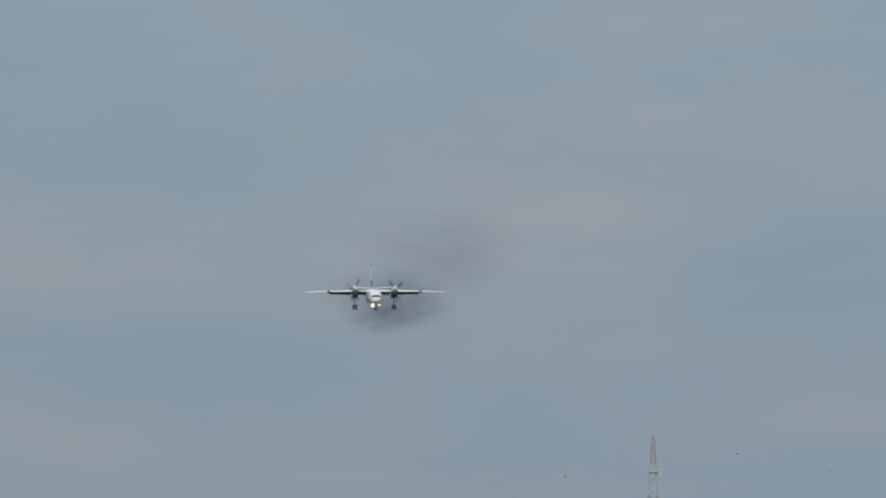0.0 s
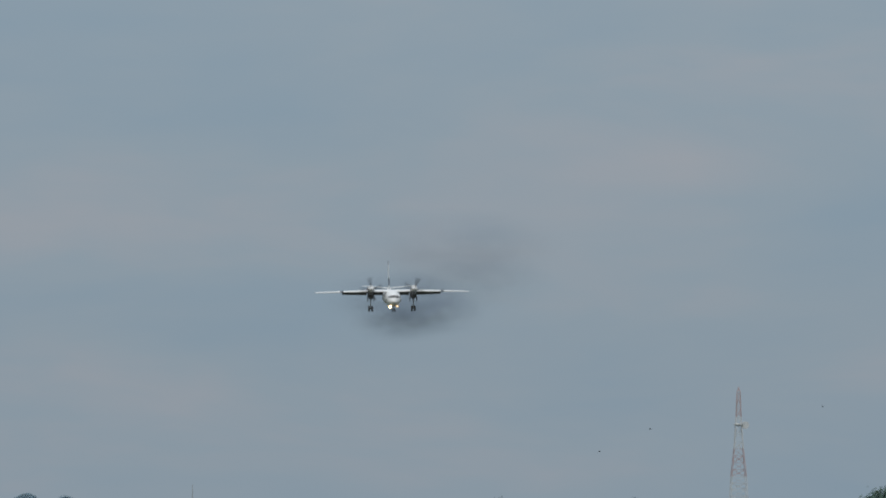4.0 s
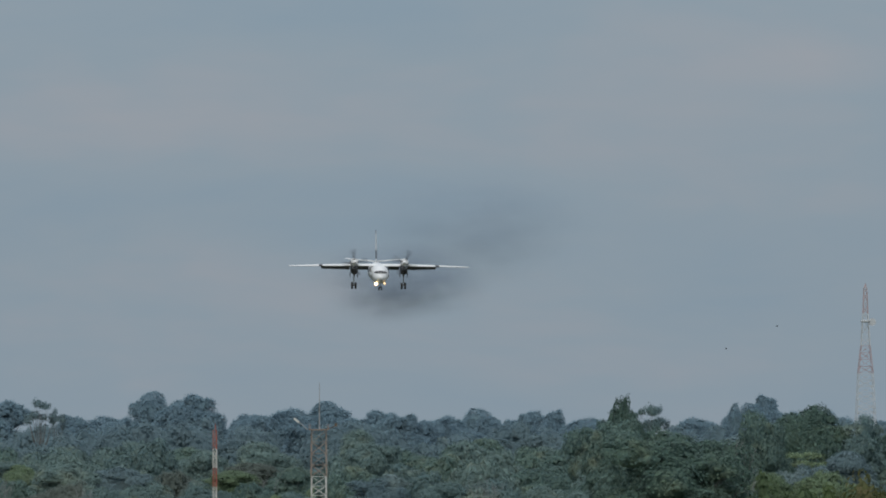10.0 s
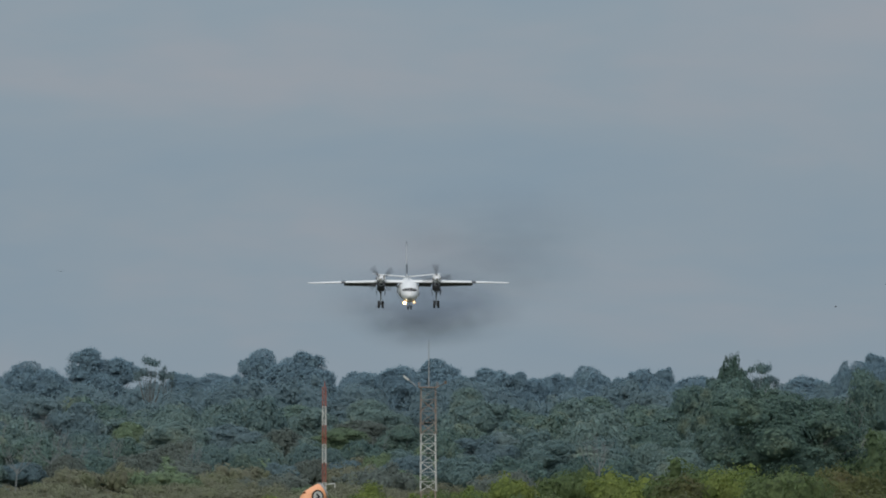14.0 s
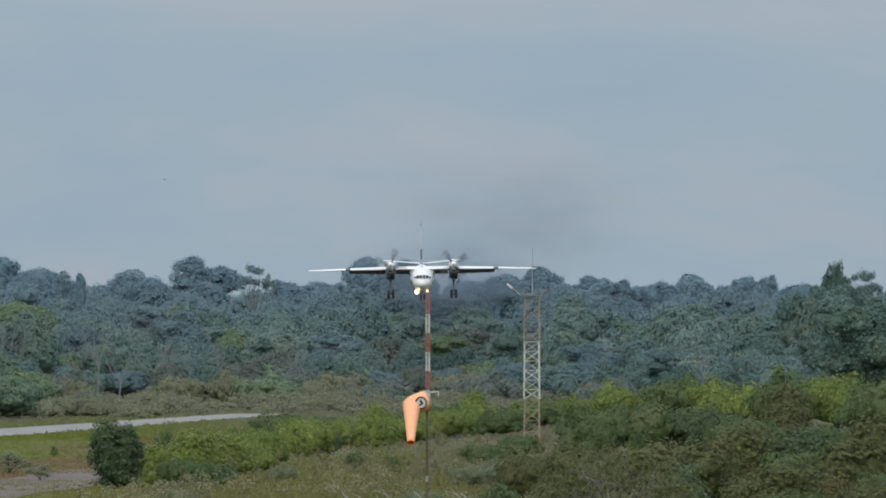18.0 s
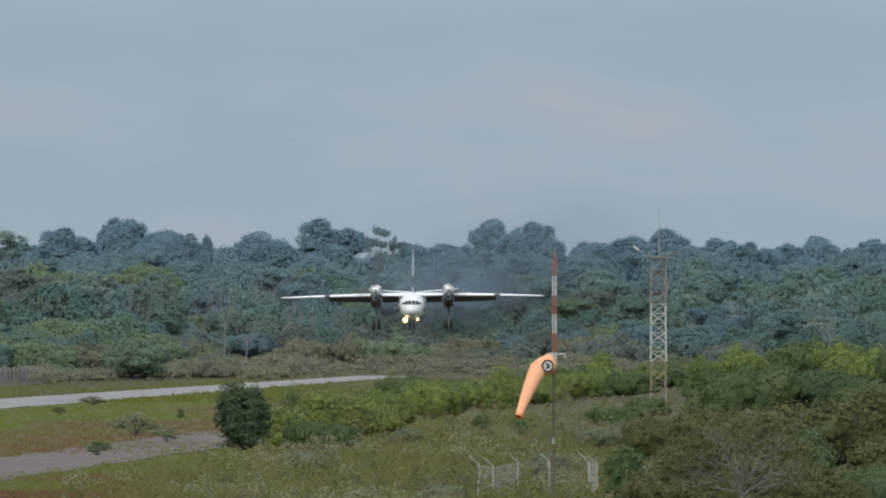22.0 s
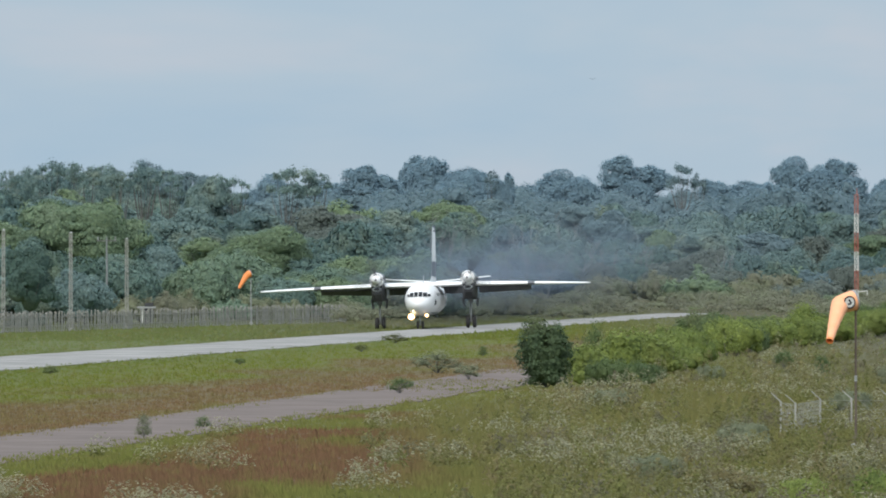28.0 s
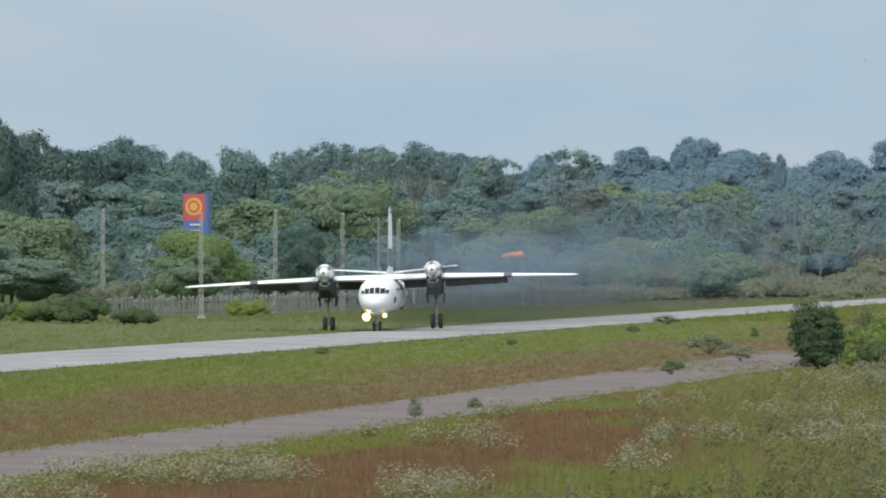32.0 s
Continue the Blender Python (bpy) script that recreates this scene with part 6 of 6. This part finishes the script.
def craft(u, d, z, aspect, bank, pitch):
    """The aircraft's pose: its engines' midpoint at bearing u, d off, z high; nose turned to the viewer's left by aspect."""
    turn = Euler((radians(-pitch), radians(-bank), -((u - 784) * TICK + radians(aspect)))).to_matrix().to_4x4()
    return Matrix.Translation(site(u, d, z)) @ turn @ Matrix.Translation((0, 0, -4.27))


def sock_rows(segs, step, d, rows):
    """Key the rigid pieces of a windsock: rows of time and how far its tail hangs to the side and down, in ticks."""
    rest = step * (len(segs) - 1)
    keyed = [[] for _ in segs]
    for t, dx, dy in rows:
        x, z = dx * TICK * d, -dy * TICK * d
        # the mouth is held level by its hoop, the rest hangs
        mouth = Vector((math.copysign(0.92, x), -0.36, 0.12 * z / step)).normalized()
        x, z = x - mouth.x * step, z - mouth.z * step
        flat = math.hypot(x, z)
        if flat > rest * 0.98:
            x, z = x * rest * 0.98 / flat, z * rest * 0.98 / flat
        y = -0.85 * math.sqrt(max(0, rest * rest - x * x - z * z))
        way = Vector((x, y, z)).normalized()
        at = Vector((0, 0, 0))
        for i in range(len(segs)):
            w = (way + Vector((0, 0, 0.14 - 0.07 * i))).normalized() if i else mouth
            zz = Vector((0, 0, 1))
            yy = zz.cross(w).normalized()
            m = Matrix((w, yy, w.cross(yy))).transposed().to_4x4()
            keyed[i].append((t, Matrix.Translation(at) @ m))
            at = at + w * step
    for s, r in zip(segs, keyed):
        walk(s, r)


def motions():
    rows = [
        (0, craft(2655, 2316, 74.38, -2.8, 0.2, -2.6)), (0.5, craft(2640, 2292, 72.22, -2.8, -0, -2.6)), (1, craft(2626, 2268, 70.53, -2.8, -0.3, -2.6)),
        (1.5, craft(2612, 2244, 68.89, -2.8, -0.1, -2.6)), (2, craft(2598, 2220, 67.35, -2.7, 0, -2.6)), (2.5, craft(2581, 2196, 65.62, -2.7, 0.2, -2.6)),
        (3, craft(2566, 2171, 63.82, -2.7, 0.4, -2.6)), (3.5, craft(2551, 2147, 61.96, -2.7, 0.5, -2.6)), (4, craft(2535, 2123, 60.06, -2.7, 0.7, -2.6)),
        (4.5, craft(2517, 2098, 58.28, -2.6, 0.9, -2.6)), (5, craft(2497, 2074, 56.52, -2.6, 1.1, -2.6)), (5.5, craft(2478, 2049, 54.61, -2.6, 1.2, -2.6)),
        (6, craft(2458, 2025, 52.95, -2.6, 1.4, -2.6)), (6.5, craft(2434, 2000, 51.61, -2.6, 1.1, -2.6)), (7, craft(2411, 1975, 50.12, -2.6, 0.7, -2.6)),
        (7.5, craft(2388, 1951, 48.88, -2.5, 0.4, -2.6)), (8, craft(2369, 1927, 47.55, -2.5, 0, -2.6)), (8.5, craft(2348, 1902, 45.90, -2.5, -0.3, -2.6)),
        (9, craft(2327, 1877, 44.27, -2.5, -0.7, -2.6)), (9.5, craft(2308, 1852, 42.47, -2.4, -0.6, -2.6)), (10, craft(2288, 1828, 40.67, -2.3, -0.5, -2.6)),
        (10.5, craft(2270, 1804, 38.95, -2.2, -0.4, -2.6)), (11, craft(2252, 1779, 37.16, -2, -0.3, -2.6)), (11.5, craft(2234, 1754, 35.41, -1.9, -0.3, -2.6)),
        (12, craft(2216, 1730, 33.87, -1.8, -0.2, -2.6)), (12.5, craft(2200, 1706, 32.43, -1.7, -0.1, -2.6)), (13, craft(2181, 1681, 31.29, -1.6, 0, -2.6)),
        (13.5, craft(2164, 1656, 30.04, -1.5, 0.1, -2.6)), (14, craft(2146, 1633, 28.89, -1.3, 0.1, -2.6)), (14.5, craft(2127, 1608, 27.50, -1.2, 0.2, -2.5)),
        (15, craft(2110, 1584, 25.95, -1.1, 0.3, -2.4)), (15.5, craft(2092, 1560, 24.28, -0.9, 0.3, -2.3)), (16, craft(2075, 1535, 22.59, -0.8, 0.4, -2.2)),
        (16.5, craft(2054, 1512, 21.01, -0.7, 0.5, -2.1)), (17, craft(2034, 1488, 19.53, -0.5, 0.5, -2.0)), (17.5, craft(2010, 1464, 18.20, -0.4, 0.6, -1.9)),
        (18, craft(1986, 1440, 16.66, -0.3, 0.7, -1.8)), (18.5, craft(1962, 1417, 15.29, -0.1, 0.7, -1.6)), (19, craft(1934, 1393, 14.11, 0, 0.8, -1.3)),
        (19.5, craft(1905, 1370, 12.90, 0.1, 0.7, -1.1)), (20, craft(1873, 1346, 11.75, 0.2, 0.6, -0.8)), (20.5, craft(1841, 1324, 10.81, 0.3, 0.5, -0.5)),
        (21, craft(1809, 1301, 10.05, 0.4, 0.4, -0.3)), (21.5, craft(1778, 1277, 9.45, 0.5, 0.5, 0.0)), (22, craft(1744, 1254, 8.74, 0.6, 0.5, 0.3)),
        (22.5, craft(1709, 1233, 8.08, 0.8, 0.6, 0.5)), (23, craft(1674, 1210, 7.33, 0.9, 0.6, 0.8)), (23.5, craft(1636, 1187, 6.71, 1, 0.9, 1.1)),
        (24, craft(1596, 1165, 6.08, 1.1, 1.1, 1.5)), (24.5, craft(1555, 1143, 5.58, 1.2, 1.4, 1.8)), (25, craft(1512, 1122, 5.16, 1.3, 1.7, 1.9)),
        (25.5, craft(1464, 1100, 4.93, 1.4, 1.6, 1.9)), (26, craft(1418, 1078, 4.72, 1.5, 1.5, 2.0)), (26.5, craft(1370, 1056, 4.50, 2, 1.5, 1.8)),
        (27, craft(1323, 1036, 4.44, 2.5, 1.5, 1.6)), (27.5, craft(1275, 1015, 4.44, 3, 1.5, 1.1)), (28, craft(1227, 994, 4.44, 4.1, 1.6, 0.6)),
        (28.5, craft(1172, 973, 4.44, 5.2, 1.6, 0.0)), (29, craft(1117, 953, 4.44, 5.8, 1.6, 0.0)), (29.5, craft(1058, 933, 4.44, 6, 1.6, 0.0)),
        (30, craft(994, 913, 4.44, 6.2, 1.6, 0.0)), (30.5, craft(922, 893, 4.44, 6, 2.2, 0.0)), (31, craft(844, 874, 4.44, 5.7, 2.8, 0.0)),
        (31.5, craft(760, 854, 4.44, 4.6, 2.3, 0.0)), (32, craft(669, 836, 4.44, 3.6, 1.9, 0.0)),
    ]
    walk(aircraft, rows)
    for k, prop in enumerate(propellers):
        x = prop.location.x
        walk(prop, [(i / FPS, pose(x, 0, 4.27) @ Matrix.Rotation(radians(20 + k * 35 + i * 77), 4, "Y")) for i in range(int(SECONDS * FPS) + 1)])
    spots = [(t, m.translation + Vector((0, 0, 3.0))) for t, m in rows]

    def where(t):
        if t <= 0:
            return spots[0][1] + (spots[1][1] - spots[0][1]) * (t / 0.5)
        i = min(int(t / 0.5), len(spots) - 2)
        return spots[i][1].lerp(spots[i + 1][1], (t - spots[i][0]) / 0.5)

    # aloft the trail spreads above the path, on the ground it stays together
    spread = ((0, 0), (4, 1), (-3, 3), (8, 7), (4, 12))
    for (ob, lag, rx, rz), (aside, above) in zip(PUFFS, spread):
        ob.scale = (rx, rx * 1.6, rz)
        track = []
        for t, m in rows:
            p = where(t - lag)
            air = min(1, max(0, (p.z - 4) / 16))
            p = p + Vector((air * aside - (0.9 + 0.6 * air) * lag, 14, air * (above - 5.0 - 1.9 * lag)))
            p.z = max(p.z, 3.0)
            track.append((t, Matrix.Translation(p)))
        walk(ob, track)
    sock_rows(*SOCK_NEAR, 470, ((0, -60, 80), (4, -80, 70), (8, -50, 85), (11.5, -45, 100), (12, -45, 95), (12.5, -50, 85), (13, -55, 85), (13.5, -45, 90), (14, -40, 95), (14.5, -25, 100), (16.5, -72, 85), (17, -74, 16), (17.5, -62, 88), (18, -32, 62),
                               (18.5, -88, 72), (19, -128, 57), (19.5, -127, 58), (20, -105, 75), (20.5, -95, 72), (21, -40, 85), (21.5, -30, 90), (22, -62, 85), (22.5, -70, 66), (23, -116, 35), (23.5, -105, 44), (24, -113, 36), (24.5, -81, 36),
                               (25, -41, 82), (25.5, -61, 66), (26, -57, 72), (26.5, -77, 73), (28.5, -42, 58), (30, -60, 60), (32, -60, 60)))
    sock_rows(*SOCK_FAR, 1032, ((0, -20, 20), (8, -25, 15), (16, -20, 20), (23, -13, 22), (25, -24, 20), (26, -24, 20), (26.5, -20, 22), (28.5, -20, 25), (29, -34, 8), (29.5, -14, 20), (30, -8, 10), (30.5, -30, 4), (31, -34, 4), (31.5, -33, 5), (32, -34, 2)))


motions()
